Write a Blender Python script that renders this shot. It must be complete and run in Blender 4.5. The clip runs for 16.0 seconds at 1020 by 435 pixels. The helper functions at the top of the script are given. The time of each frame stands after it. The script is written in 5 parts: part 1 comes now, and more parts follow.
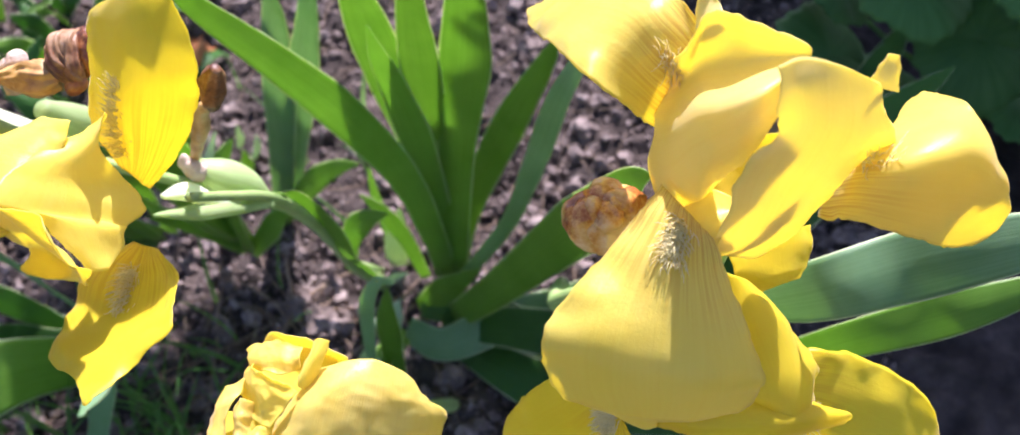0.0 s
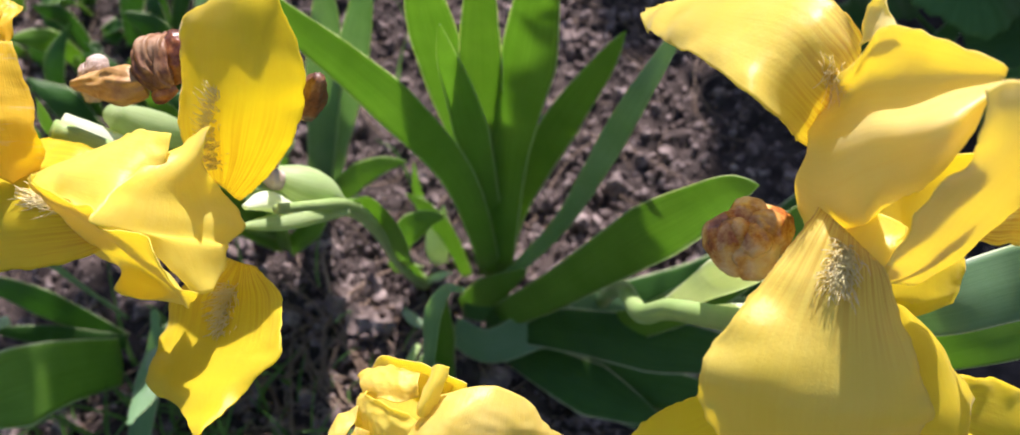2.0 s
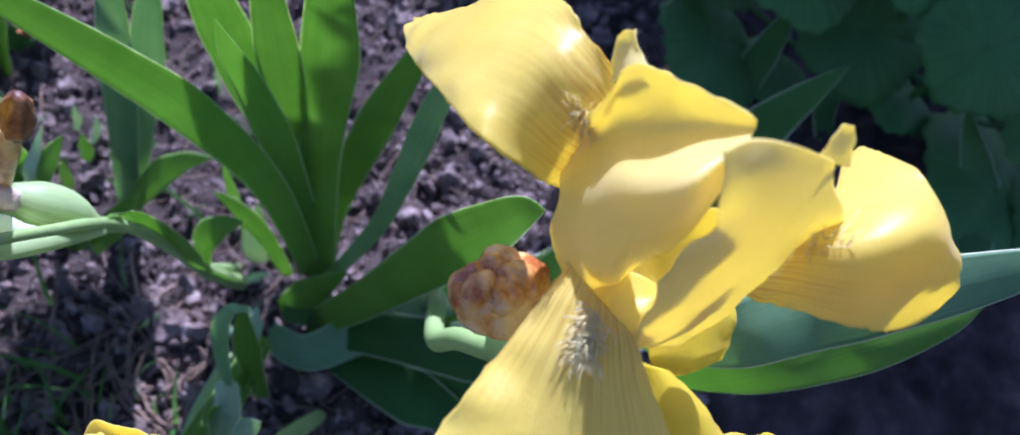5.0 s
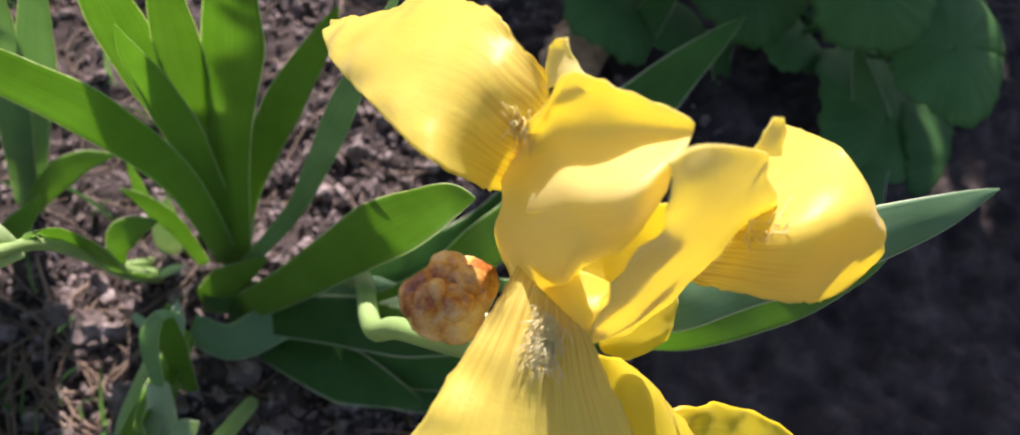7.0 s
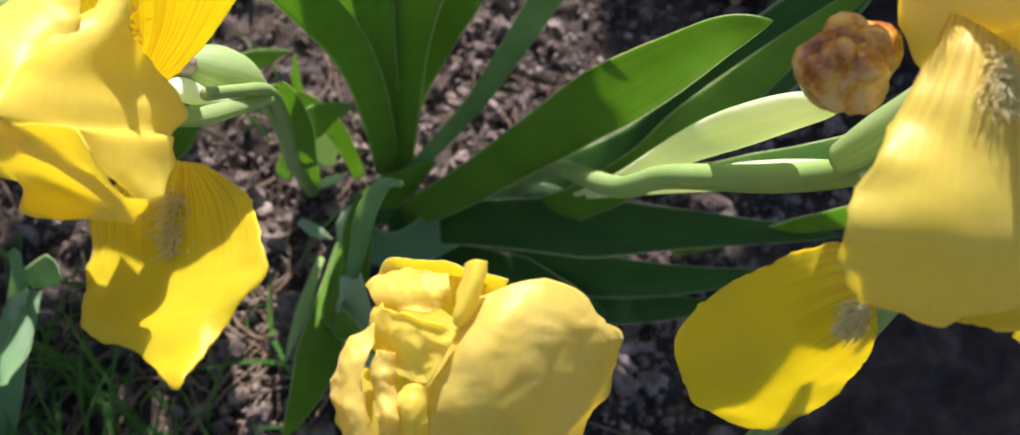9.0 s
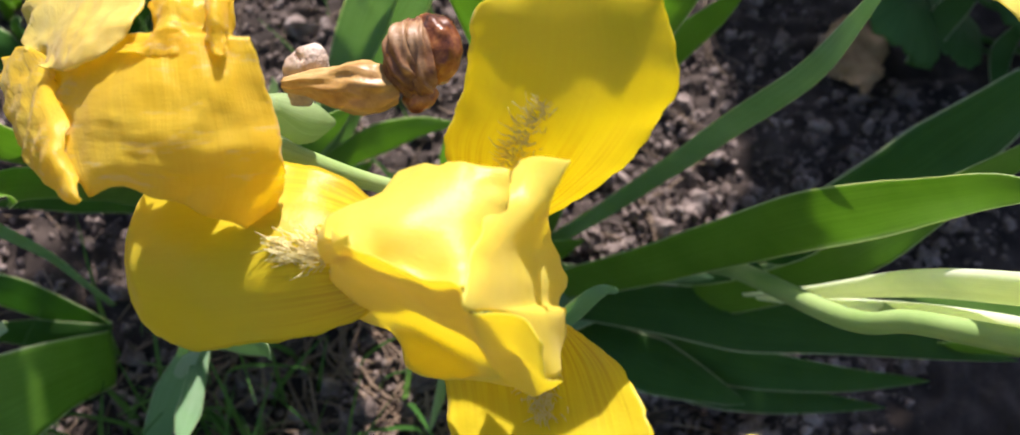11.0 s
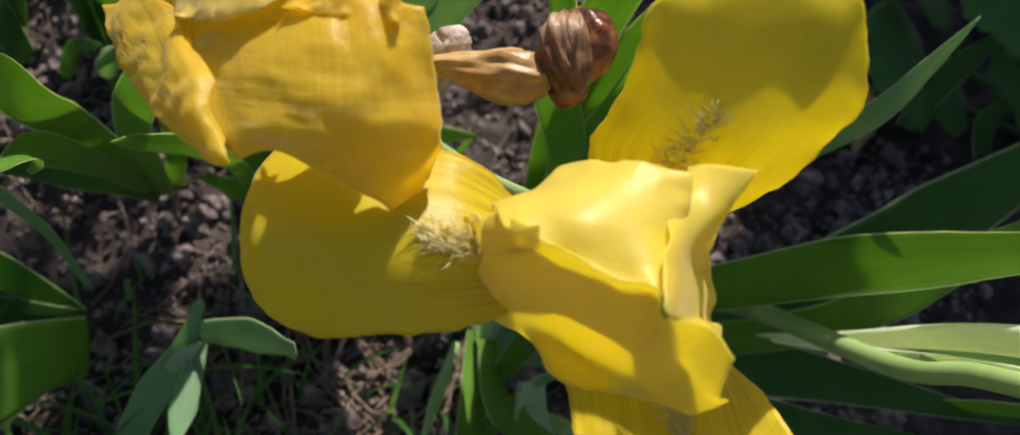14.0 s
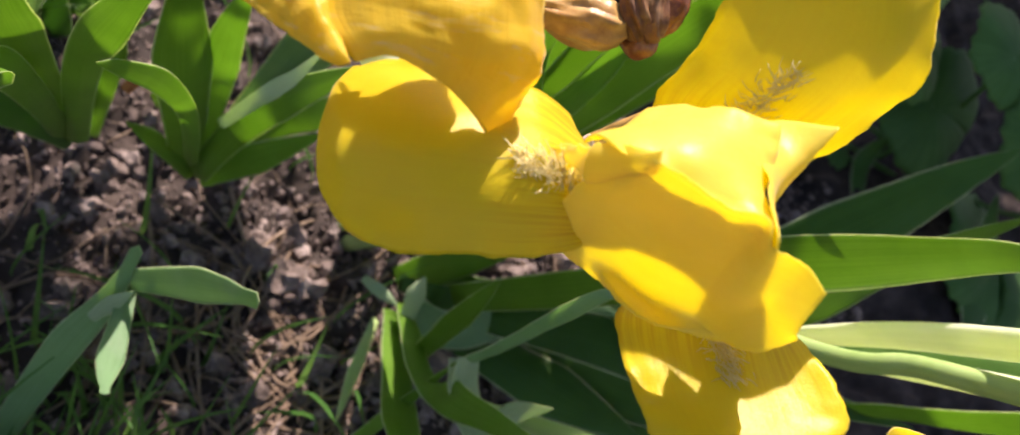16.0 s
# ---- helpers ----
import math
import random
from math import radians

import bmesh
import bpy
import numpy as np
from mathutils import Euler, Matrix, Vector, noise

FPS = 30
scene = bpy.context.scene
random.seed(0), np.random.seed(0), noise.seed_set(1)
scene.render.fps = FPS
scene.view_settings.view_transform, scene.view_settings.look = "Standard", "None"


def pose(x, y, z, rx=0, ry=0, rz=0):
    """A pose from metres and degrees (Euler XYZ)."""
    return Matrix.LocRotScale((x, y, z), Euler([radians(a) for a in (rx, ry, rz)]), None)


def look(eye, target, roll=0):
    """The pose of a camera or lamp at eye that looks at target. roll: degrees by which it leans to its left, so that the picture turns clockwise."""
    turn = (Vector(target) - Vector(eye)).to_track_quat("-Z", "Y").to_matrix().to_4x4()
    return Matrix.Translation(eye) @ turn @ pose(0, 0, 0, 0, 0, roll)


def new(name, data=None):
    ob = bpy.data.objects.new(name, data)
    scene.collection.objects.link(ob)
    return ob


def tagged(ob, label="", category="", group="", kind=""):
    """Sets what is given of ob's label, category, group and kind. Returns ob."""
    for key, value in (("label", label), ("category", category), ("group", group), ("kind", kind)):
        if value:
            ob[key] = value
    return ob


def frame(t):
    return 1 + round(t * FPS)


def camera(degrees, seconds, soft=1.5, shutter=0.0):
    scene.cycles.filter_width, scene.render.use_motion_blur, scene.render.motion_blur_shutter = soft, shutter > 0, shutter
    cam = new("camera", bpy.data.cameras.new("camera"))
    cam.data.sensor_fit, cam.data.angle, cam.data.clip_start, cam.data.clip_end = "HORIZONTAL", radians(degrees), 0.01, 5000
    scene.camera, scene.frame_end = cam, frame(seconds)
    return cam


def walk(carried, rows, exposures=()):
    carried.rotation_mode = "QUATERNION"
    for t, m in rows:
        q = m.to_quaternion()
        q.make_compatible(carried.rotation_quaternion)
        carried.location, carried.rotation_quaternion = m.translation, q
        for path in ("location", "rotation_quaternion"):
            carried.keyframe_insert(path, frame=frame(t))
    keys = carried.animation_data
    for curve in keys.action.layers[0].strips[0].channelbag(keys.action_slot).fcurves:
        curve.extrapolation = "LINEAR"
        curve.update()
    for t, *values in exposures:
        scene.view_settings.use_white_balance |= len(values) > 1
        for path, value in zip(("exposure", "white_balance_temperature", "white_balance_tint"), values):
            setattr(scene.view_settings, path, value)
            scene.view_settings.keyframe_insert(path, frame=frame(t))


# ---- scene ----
cam = camera(51.38, 16.0)
PATH = [
    (0, (0.0456, 0.0470, 0.4764), (-0.0885, 1.1817, -1.1651), -4.59),
    (0.5, (0.0363, 0.0504, 0.4723), (-0.0921, 1.1813, -1.1723), -4.44),
    (1, (0.0300, 0.0513, 0.4723), (-0.0910, 1.1761, -1.1770), -4.10),
    (1.5, (0.0179, 0.0571, 0.4723), (-0.0940, 1.1706, -1.1852), -3.80),
    (2, (0.0168, 0.0580, 0.4724), (-0.0934, 1.1672, -1.1882), -3.70),
    (2.5, (0.0228, 0.0584, 0.4711), (-0.0910, 1.1659, -1.1903), -3.76),
    (3, (0.0295, 0.0666, 0.4639), (-0.0572, 1.1675, -1.2035), -2.53),
    (3.5, (0.0308, 0.0760, 0.4652), (0.0185, 1.1671, -1.2109), 0.52),
    (4, (0.0363, 0.0726, 0.4578), (0.0747, 1.1651, -1.2170), 2.63),
    (4.5, (0.0403, 0.0709, 0.4547), (0.1223, 1.1574, -1.2224), 5.16),
    (5, (0.0414, 0.0833, 0.4601), (0.1594, 1.1441, -1.2313), 6.34),
    (5.2, (0.0400, 0.0856, 0.4626), (0.1941, 1.1263, -1.2383), 6.97),
    (7.3, (0.0315, 0.0909, 0.4671), (0.3401, 1.0460, -1.2628), 11.35),
    (7.5, (0.0272, 0.0889, 0.4667), (0.3406, 1.0464, -1.2611), 11.63),
    (8, (0.0143, 0.0829, 0.4584), (0.3363, 1.0566, -1.2586), 12.35),
    (8.5, (-0.0003, 0.0776, 0.4398), (0.2750, 1.0252, -1.2998), 9.16),
    (9, (-0.0202, 0.0760, 0.4318), (0.1985, 1.0200, -1.3178), 6.74),
    (9.5, (-0.0316, 0.0750, 0.4298), (0.1775, 1.0216, -1.3195), 6.51),
    (10, (-0.0470, 0.0850, 0.4375), (0.1650, 1.0426, -1.3055), 7.71),
    (10.2, (-0.0554, 0.0937, 0.4432), (0.1630, 1.0516, -1.2989), 8.58),
    (12.3, (-0.1058, 0.1097, 0.4367), (0.1304, 1.0791, -1.2967), 14.47),
    (12.5, (-0.1079, 0.1114, 0.4338), (0.1320, 1.0802, -1.2994), 14.73),
    (13, (-0.1054, 0.1084, 0.4319), (0.1374, 1.0770, -1.3010), 15.21),
    (13.5, (-0.1087, 0.1088, 0.4301), (0.1833, 1.0931, -1.2863), 18.25),
    (14, (-0.1178, 0.1054, 0.4268), (0.2724, 1.1122, -1.2566), 23.60),
    (14.5, (-0.1290, 0.1042, 0.4198), (0.3285, 1.1266, -1.2372), 27.16),
    (15, (-0.1389, 0.0977, 0.4154), (0.3695, 1.1319, -1.2192), 29.56),
    (15.5, (-0.1477, 0.0930, 0.4121), (0.4765, 1.1296, -1.1804), 36.03),
    (16, (-0.1543, 0.0922, 0.4116), (0.5337, 1.1235, -1.1578), 38.98),
]
walk(cam, [(t, look(eye, target, roll)) for t, eye, target, roll in PATH], exposures=[(0.0, 0.76, 5900, 33), (0.6, 0.5, 6200, 30), (2.0, 0.32, 6300, 30), (3.6, 0.3, 6000, 28), (4.4, 0.28, 5100, 40), (5.0, 0.25, 4900, 40), (7.5, 0.37, 6500, 26), (8.5, 0.22, 6500, 22), (9.5, 0.29, 6500, 22), (10.2, 0.3, 6500, 22), (12.5, -0.21, 6600, 22), (13.0, -0.33, 6600, 20), (13.5, -0.19, 6700, 20), (14.0, -0.36, 6600, 19), (14.6, -0.32, 6600, 19), (15.3, 0.15, 6900, 28), (16.0, 0.42, 7100, 29)])
cam.data.dof.use_dof = True
cam.data.dof.focus_distance = 0.21
cam.data.dof.aperture_fstop = 22.0

# ---- sky, sun ----
SUN = Vector((0.16, 1.12, 1.0)).normalized()
SLOPE = Vector((SUN.x / SUN.z, SUN.y / SUN.z))
world = bpy.data.worlds.new("sky")
scene.world = world
world.use_nodes = True
wn = world.node_tree
sky = wn.nodes.new("ShaderNodeTexSky")
sky.sky_type, sky.sun_disc = "NISHITA", False
sky.sun_elevation = math.asin(SUN.z)
sky.sun_rotation = math.atan2(SUN.x, SUN.y)
wn.links.new(sky.outputs[0], wn.nodes["Background"].inputs[0])
wn.nodes["Background"].inputs[1].default_value = 0.115
sun_data = bpy.data.lights.new("sun", "SUN")
sun_data.energy, sun_data.angle, sun_data.color = 7.0, radians(0.6), (1.0, 0.95, 0.87)
sun = new("sun", sun_data)
sun.matrix_world = look(SUN * 5, (0, 0, 0))


# ---- materials ----
def nodes_of(name):
    m = bpy.data.materials.new(name)
    m.use_nodes = True
    nt = m.node_tree
    return m, nt, nt.nodes["Principled BSDF"], nt.nodes["Material Output"]


def noise_node(nt, scale, detail=4.0, rough=0.55, vec=None):
    n = nt.nodes.new("ShaderNodeTexNoise")
    n.inputs["Scale"].default_value, n.inputs["Detail"].default_value = scale, detail
    n.inputs["Roughness"].default_value = rough
    if vec is not None:
        nt.links.new(vec, n.inputs["Vector"])
    return n


def ramp_node(nt, fac, stops):
    r = nt.nodes.new("ShaderNodeValToRGB")
    while len(r.color_ramp.elements) < len(stops):
        r.color_ramp.elements.new(0.5)
    for e, (p, c) in zip(r.color_ramp.elements, stops):
        e.position, e.color = p, (*c, 1)
    nt.links.new(fac, r.inputs[0])
    return r


def mix_color(nt, fac, a, b, blend="MIX"):
    m = nt.nodes.new("ShaderNodeMix")
    m.data_type, m.blend_type = "RGBA", blend
    for sock, val in ((m.inputs[0], fac), (m.inputs[6], a), (m.inputs[7], b)):
        if hasattr(val, "links"):
            nt.links.new(val, sock)
        else:
            sock.default_value = (*val, 1) if isinstance(val, tuple) else val
    return m.outputs[2]


def bump_node(nt, height, strength, distance):
    b = nt.nodes.new("ShaderNodeBump")
    b.inputs["Strength"].default_value, b.inputs["Distance"].default_value = strength, distance
    nt.links.new(height, b.inputs["Height"])
    return b


def see_through(nt, bsdf, out, colour, share, gamma=0.6):
    """Thin tissue: part of the light goes through."""
    tr = nt.nodes.new("ShaderNodeBsdfTranslucent")
    gm = nt.nodes.new("ShaderNodeGamma")
    gm.inputs[1].default_value = gamma
    nt.links.new(colour, gm.inputs[0])
    nt.links.new(gm.outputs[0], tr.inputs[0])
    mx = nt.nodes.new("ShaderNodeMixShader")
    mx.inputs[0].default_value = share
    nt.links.new(bsdf.outputs[0], mx.inputs[1])
    nt.links.new(tr.outputs[0], mx.inputs[2])
    nt.links.new(mx.outputs[0], out.inputs[0])
    return tr


def vein_coords(nt, along, across):
    uv = nt.nodes.new("ShaderNodeUVMap")
    mp = nt.nodes.new("ShaderNodeMapping")
    mp.inputs["Scale"].default_value = (across, along, 1)
    nt.links.new(uv.outputs[0], mp.inputs[0])
    return mp.outputs[0], uv.outputs[0]


def petal_material(name, light, deep, through_colour, brown=None, share=0.72, wrinkle=0.05):
    """Petal tissue: pale where the sun strikes it, deeper yellow where the light comes through it."""
    m, nt, b, out = nodes_of(name)
    veins, uv = vein_coords(nt, 1.6, 38.0)
    vn = noise_node(nt, 1.0, 3, 0.6, veins)
    tc = nt.nodes.new("ShaderNodeTexCoord")
    blotch = noise_node(nt, 55, 4, 0.6, tc.outputs["Object"])
    fine = noise_node(nt, 3200, 2, 0.5, tc.outputs["Object"])
    crepe = noise_node(nt, 320, 5, 0.65, tc.outputs["Object"])
    base = ramp_node(nt, blotch.outputs[0], [(0.3, deep), (0.72, light)]).outputs[0]
    v = ramp_node(nt, vn.outputs[0], [(0.36, (0.985, 0.965, 0.86)), (0.62, (1, 1, 1))]).outputs[0]
    # veins gather towards the throat
    sep = nt.nodes.new("ShaderNodeSeparateXYZ")
    nt.links.new(uv, sep.inputs[0])
    th = ramp_node(nt, sep.outputs[1], [(0.0, (1, 1, 1)), (0.40, (0, 0, 0))]).outputs[0]
    vs = ramp_node(nt, vn.outputs[0], [(0.42, (0.72, 0.52, 0.17)), (0.54, (1, 1, 1))]).outputs[0]
    mark = mix_color(nt, th, v, vs)
    col = mix_color(nt, 0.6, base, mark, "MULTIPLY")
    tcol = mix_color(nt, 0.8, through_colour, mark, "MULTIPLY")
    if brown:
        # papery dried streaks across the limp petal
        streaks, _ = vein_coords(nt, 15.0, 2.2)
        bl = noise_node(nt, 1.0, 5, 0.65, streaks)
        mask = ramp_node(nt, bl.outputs[0], [(0.56, (0, 0, 0)), (0.70, (1, 1, 1))]).outputs[0]
        col = mix_color(nt, mask, col, brown)
        tcol = mix_color(nt, mask, tcol, brown)
    nt.links.new(col, b.inputs["Base Color"])
    b.inputs["Roughness"].default_value = 0.36
    b.inputs["Specular IOR Level"].default_value = 0.5
    b.inputs["Sheen Weight"].default_value = 0.3
    b.inputs["Sheen Roughness"].default_value = 0.4
    tr = see_through(nt, b, out, tcol, share, 1.0)
    b1 = bump_node(nt, vn.outputs[0], wrinkle * 1.6, 0.0006)
    b3 = bump_node(nt, bl.outputs[0] if brown else crepe.outputs[0], 0.22, 0.0012 if brown else 0.0005)
    nt.links.new(b1.outputs[0], b3.inputs["Normal"])
    b2 = bump_node(nt, fine.outputs[0], 0.45, 0.00012)
    nt.links.new(b3.outputs[0], b2.inputs["Normal"])
    nt.links.new(b2.outputs[0], b.inputs["Normal"])
    nt.links.new(b3.outputs[0], tr.inputs["Normal"])
    return m


petal_yellow = petal_material("petal_yellow", (0.95, 0.82, 0.05), (0.93, 0.77, 0.025), (0.965, 0.865, 0.015), share=0.62)
petal_lemon = petal_material("petal_lemon", (0.96, 0.86, 0.24), (0.95, 0.82, 0.15), (0.98, 0.87, 0.05), share=0.6)
petal_bright = petal_material("petal_bright", (0.98, 0.89, 0.22), (0.96, 0.85, 0.11), (0.98, 0.875, 0.012), share=0.58)
petal_pale = petal_material("petal_pale", (0.98, 0.91, 0.44), (0.97, 0.87, 0.32), (0.985, 0.88, 0.09), share=0.6)
petal_cream = petal_material("petal_cream", (0.98, 0.88, 0.32), (0.96, 0.80, 0.14), (0.99, 0.85, 0.03), share=0.56, wrinkle=0.12)
petal_faded = petal_material("petal_faded", (0.96, 0.78, 0.10), (0.94, 0.68, 0.03), (0.99, 0.82, 0.010), (0.95, 0.84, 0.46), 0.64, 0.14)


def leaf_material(name, light, deep, share=0.28, gloss=0.38, veining=0.7):
    m, nt, b, out = nodes_of(name)
    veins, uv = vein_coords(nt, 0.6, 60.0)
    vn = noise_node(nt, 1.0, 2, 0.5, veins)
    tc = nt.nodes.new("ShaderNodeTexCoord")
    blotch = noise_node(nt, 40, 4, 0.6, tc.outputs["Object"])
    base = ramp_node(nt, blotch.outputs[0], [(0.3, deep), (0.7, light)]).outputs[0]
    v = ramp_node(nt, vn.outputs[0], [(0.4, (0.72, 0.78, 0.66)), (0.6, (1, 1, 1))]).outputs[0]
    col = mix_color(nt, veining, base, v, "MULTIPLY")
    oi = nt.nodes.new("ShaderNodeObjectInfo")
    hs = nt.nodes.new("ShaderNodeHueSaturation")
    rg = nt.nodes.new("ShaderNodeMapRange")
    rg.inputs[3].default_value, rg.inputs[4].default_value = 0.85, 1.15
    nt.links.new(oi.outputs["Random"], rg.inputs[0])
    nt.links.new(rg.outputs[0], hs.inputs["Value"])
    nt.links.new(col, hs.inputs["Color"])
    # pale margin: bright line of the light-catching rim, painted into the colour
    sep = nt.nodes.new("ShaderNodeSeparateXYZ")
    nt.links.new(uv, sep.inputs[0])
    edge = nt.nodes.new("ShaderNodeMath")
    edge.operation = "PINGPONG"
    edge.inputs[1].default_value = 0.5
    nt.links.new(sep.outputs[0], edge.inputs[0])
    em = ramp_node(nt, edge.outputs[0], [(0.014, (1, 1, 1)), (0.027, (0, 0, 0))]).outputs[0]
    col = mix_color(nt, em, hs.outputs[0], (0.70, 0.80, 0.52))
    nt.links.new(col, b.inputs["Base Color"])
    b.inputs["Roughness"].default_value = gloss
    b.inputs["Specular IOR Level"].default_value = 0.3
    tcol = mix_color(nt, 1.0, col, (1.2, 1.28, 0.5), "MULTIPLY")
    see_through(nt, b, out, tcol, share)
    b1 = bump_node(nt, vn.outputs[0], 0.3, 0.0005)
    nt.links.new(b1.outputs[0], b.inputs["Normal"])
    return m


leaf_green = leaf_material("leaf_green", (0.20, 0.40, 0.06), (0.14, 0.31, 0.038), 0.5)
# darker copy of leaf_green: shade on low leaves and grass painted in
leaf_shaded = leaf_material("leaf_shaded", (0.075, 0.21, 0.045), (0.05, 0.16, 0.032), 0.45)
leaf_blue = leaf_material("leaf_blue", (0.27, 0.46, 0.26), (0.18, 0.36, 0.17), 0.45, 0.42)
leaf_pale = leaf_material("leaf_pale", (0.52, 0.66, 0.46), (0.38, 0.55, 0.33), 0.35, 0.45)
leaf_shrub = leaf_material("leaf_shrub", (0.085, 0.225, 0.055), (0.055, 0.165, 0.04), 0.25, 0.6)
stem_skin = leaf_material("stem_skin", (0.46, 0.62, 0.25), (0.33, 0.52, 0.16), 0.1, 0.45)
bract_skin = leaf_material("bract_skin", (0.88, 0.92, 0.80), (0.74, 0.83, 0.62), 0.38, 0.4, 0.4)
bud_skin = leaf_material("bud_skin", (0.52, 0.66, 0.34), (0.40, 0.56, 0.24), 0.35, 0.42)


def rot_material(name, stops, rough=0.35, scale=160, bump=0.8):
    m, nt, b, out = nodes_of(name)
    tc = nt.nodes.new("ShaderNodeTexCoord")
    n1 = noise_node(nt, scale, 6, 0.65, tc.outputs["Object"])
    n2 = noise_node(nt, scale * 5, 3, 0.6, tc.outputs["Object"])
    col = ramp_node(nt, n1.outputs[0], stops).outputs[0]
    nt.links.new(col, b.inputs["Base Color"])
    b.inputs["Roughness"].default_value = rough
    b.inputs["Subsurface Weight"].default_value = 0.0
    b1 = bump_node(nt, n1.outputs[0], bump, 0.002)
    b2 = bump_node(nt, n2.outputs[0], bump * 0.5, 0.0005)
    nt.links.new(b1.outputs[0], b2.inputs["Normal"])
    nt.links.new(b2.outputs[0], b.inputs["Normal"])
    return m


wilted = rot_material("wilted", [(0.34, (0.09, 0.020, 0.010)), (0.43, (0.42, 0.14, 0.03)), (0.50, (0.68, 0.38, 0.10)), (0.62, (0.82, 0.66, 0.32))], 0.12, 75, 0.08)
curled_dry = rot_material("curled_dry", [(0.36, (0.09, 0.032, 0.014)), (0.47, (0.22, 0.10, 0.04)), (0.60, (0.36, 0.22, 0.11)), (0.74, (0.48, 0.37, 0.27))], 0.5, 110, 0.3)
dark_curl = rot_material("dark_curl", [(0.36, (0.05, 0.015, 0.009)), (0.48, (0.22, 0.075, 0.026)), (0.60, (0.42, 0.19, 0.06)), (0.72, (0.60, 0.36, 0.14))], 0.25, 120, 0.3)
papery = rot_material("papery", [(0.3, (0.42, 0.30, 0.22)), (0.7, (0.72, 0.62, 0.52))], 0.8, 200)
straw_curl = rot_material("straw_curl", [(0.32, (0.24, 0.11, 0.03)), (0.5, (0.48, 0.29, 0.09)), (0.7, (0.62, 0.45, 0.20))], 0.4, 90, 0.3)
straw_dry = rot_material("straw_dry", [(0.3, (0.14, 0.09, 0.055)), (0.7, (0.32, 0.24, 0.165))], 0.8, 120, 0.4)
dead_leaf = rot_material("dead_leaf", [(0.3, (0.26, 0.15, 0.07)), (0.7, (0.48, 0.34, 0.18))], 0.8, 60, 0.5)
orange_leaf = rot_material("orange_leaf", [(0.3, (0.30, 0.09, 0.02)), (0.7, (0.55, 0.25, 0.08))], 0.8, 60, 0.5)
def hair_material(name, light, deep):
    m, nt, b, out = nodes_of(name)
    tc = nt.nodes.new("ShaderNodeTexCoord")
    tone = noise_node(nt, 300, 3, 0.6, tc.outputs["Object"])
    col = ramp_node(nt, tone.outputs[0], [(0.3, deep), (0.7, light)]).outputs[0]
    nt.links.new(col, b.inputs["Base Color"])
    b.inputs["Roughness"].default_value = 0.5
    see_through(nt, b, out, col, 0.35, 0.6)
    return m


beard_hair = hair_material("beard_hair", (1.0, 0.94, 0.56), (1.0, 0.86, 0.34))
soil = rot_material("soil", [(0.34, (0.018, 0.013, 0.010)), (0.52, (0.048, 0.035, 0.028)), (0.72, (0.105, 0.08, 0.066))], 0.95, 45, 0.9)
clod = rot_material("clod", [(0.30, (0.065, 0.048, 0.040)), (0.50, (0.175, 0.135, 0.115)), (0.7, (0.42, 0.35, 0.315))], 0.95, 90, 0.9)


# ---- mesh helpers ----
def mesh_object(name, verts, faces, material, parent=None, uvs=None, smooth=True):
    me = bpy.data.meshes.new(name)
    me.from_pydata(verts, [], faces)
    if uvs is not None:
        layer = me.uv_layers.new(name="UVMap")
        idx = np.empty(len(me.loops), dtype=np.int32)
        me.loops.foreach_get("vertex_index", idx)
        layer.data.foreach_set("uv", np.asarray(uvs, dtype=np.float32)[idx].ravel())
    me.materials.append(material)
    me.polygons.foreach_set("use_smooth", [smooth] * len(me.polygons))
    me.update()
    ob = new(name, me)
    if parent is not None:
        ob.parent = parent
        ob.matrix_parent_inverse = parent.matrix_world.inverted()
    return ob


def thing(name, at, label, category, group="", kind=""):
    ob = new(name)
    ob.empty_display_size = 0.02
    ob.location = at
    ob.matrix_world = Matrix.Translation(at)
    return tagged(ob, label, category, group, kind)


def spline(rows, n):
    """Catmull-Rom through the rows of an array, n steps."""
    a = np.asarray(rows, float)
    a = np.vstack([2 * a[0] - a[1], a, 2 * a[-1] - a[-2]])
    t = np.linspace(0, len(a) - 3 - 1e-9, n)
    i = t.astype(int)
    u = (t - i)[:, None]
    p0, p1, p2, p3 = a[i], a[i + 1], a[i + 2], a[i + 3]
    return 0.5 * (2 * p1 + (p2 - p0) * u + (2 * p0 - 5 * p1 + 4 * p2 - p3) * u * u + (3 * p1 - p0 - 3 * p2 + p3) * u ** 3)


def unit(a):
    return a / np.maximum(np.linalg.norm(a, axis=-1, keepdims=True), 1e-9)


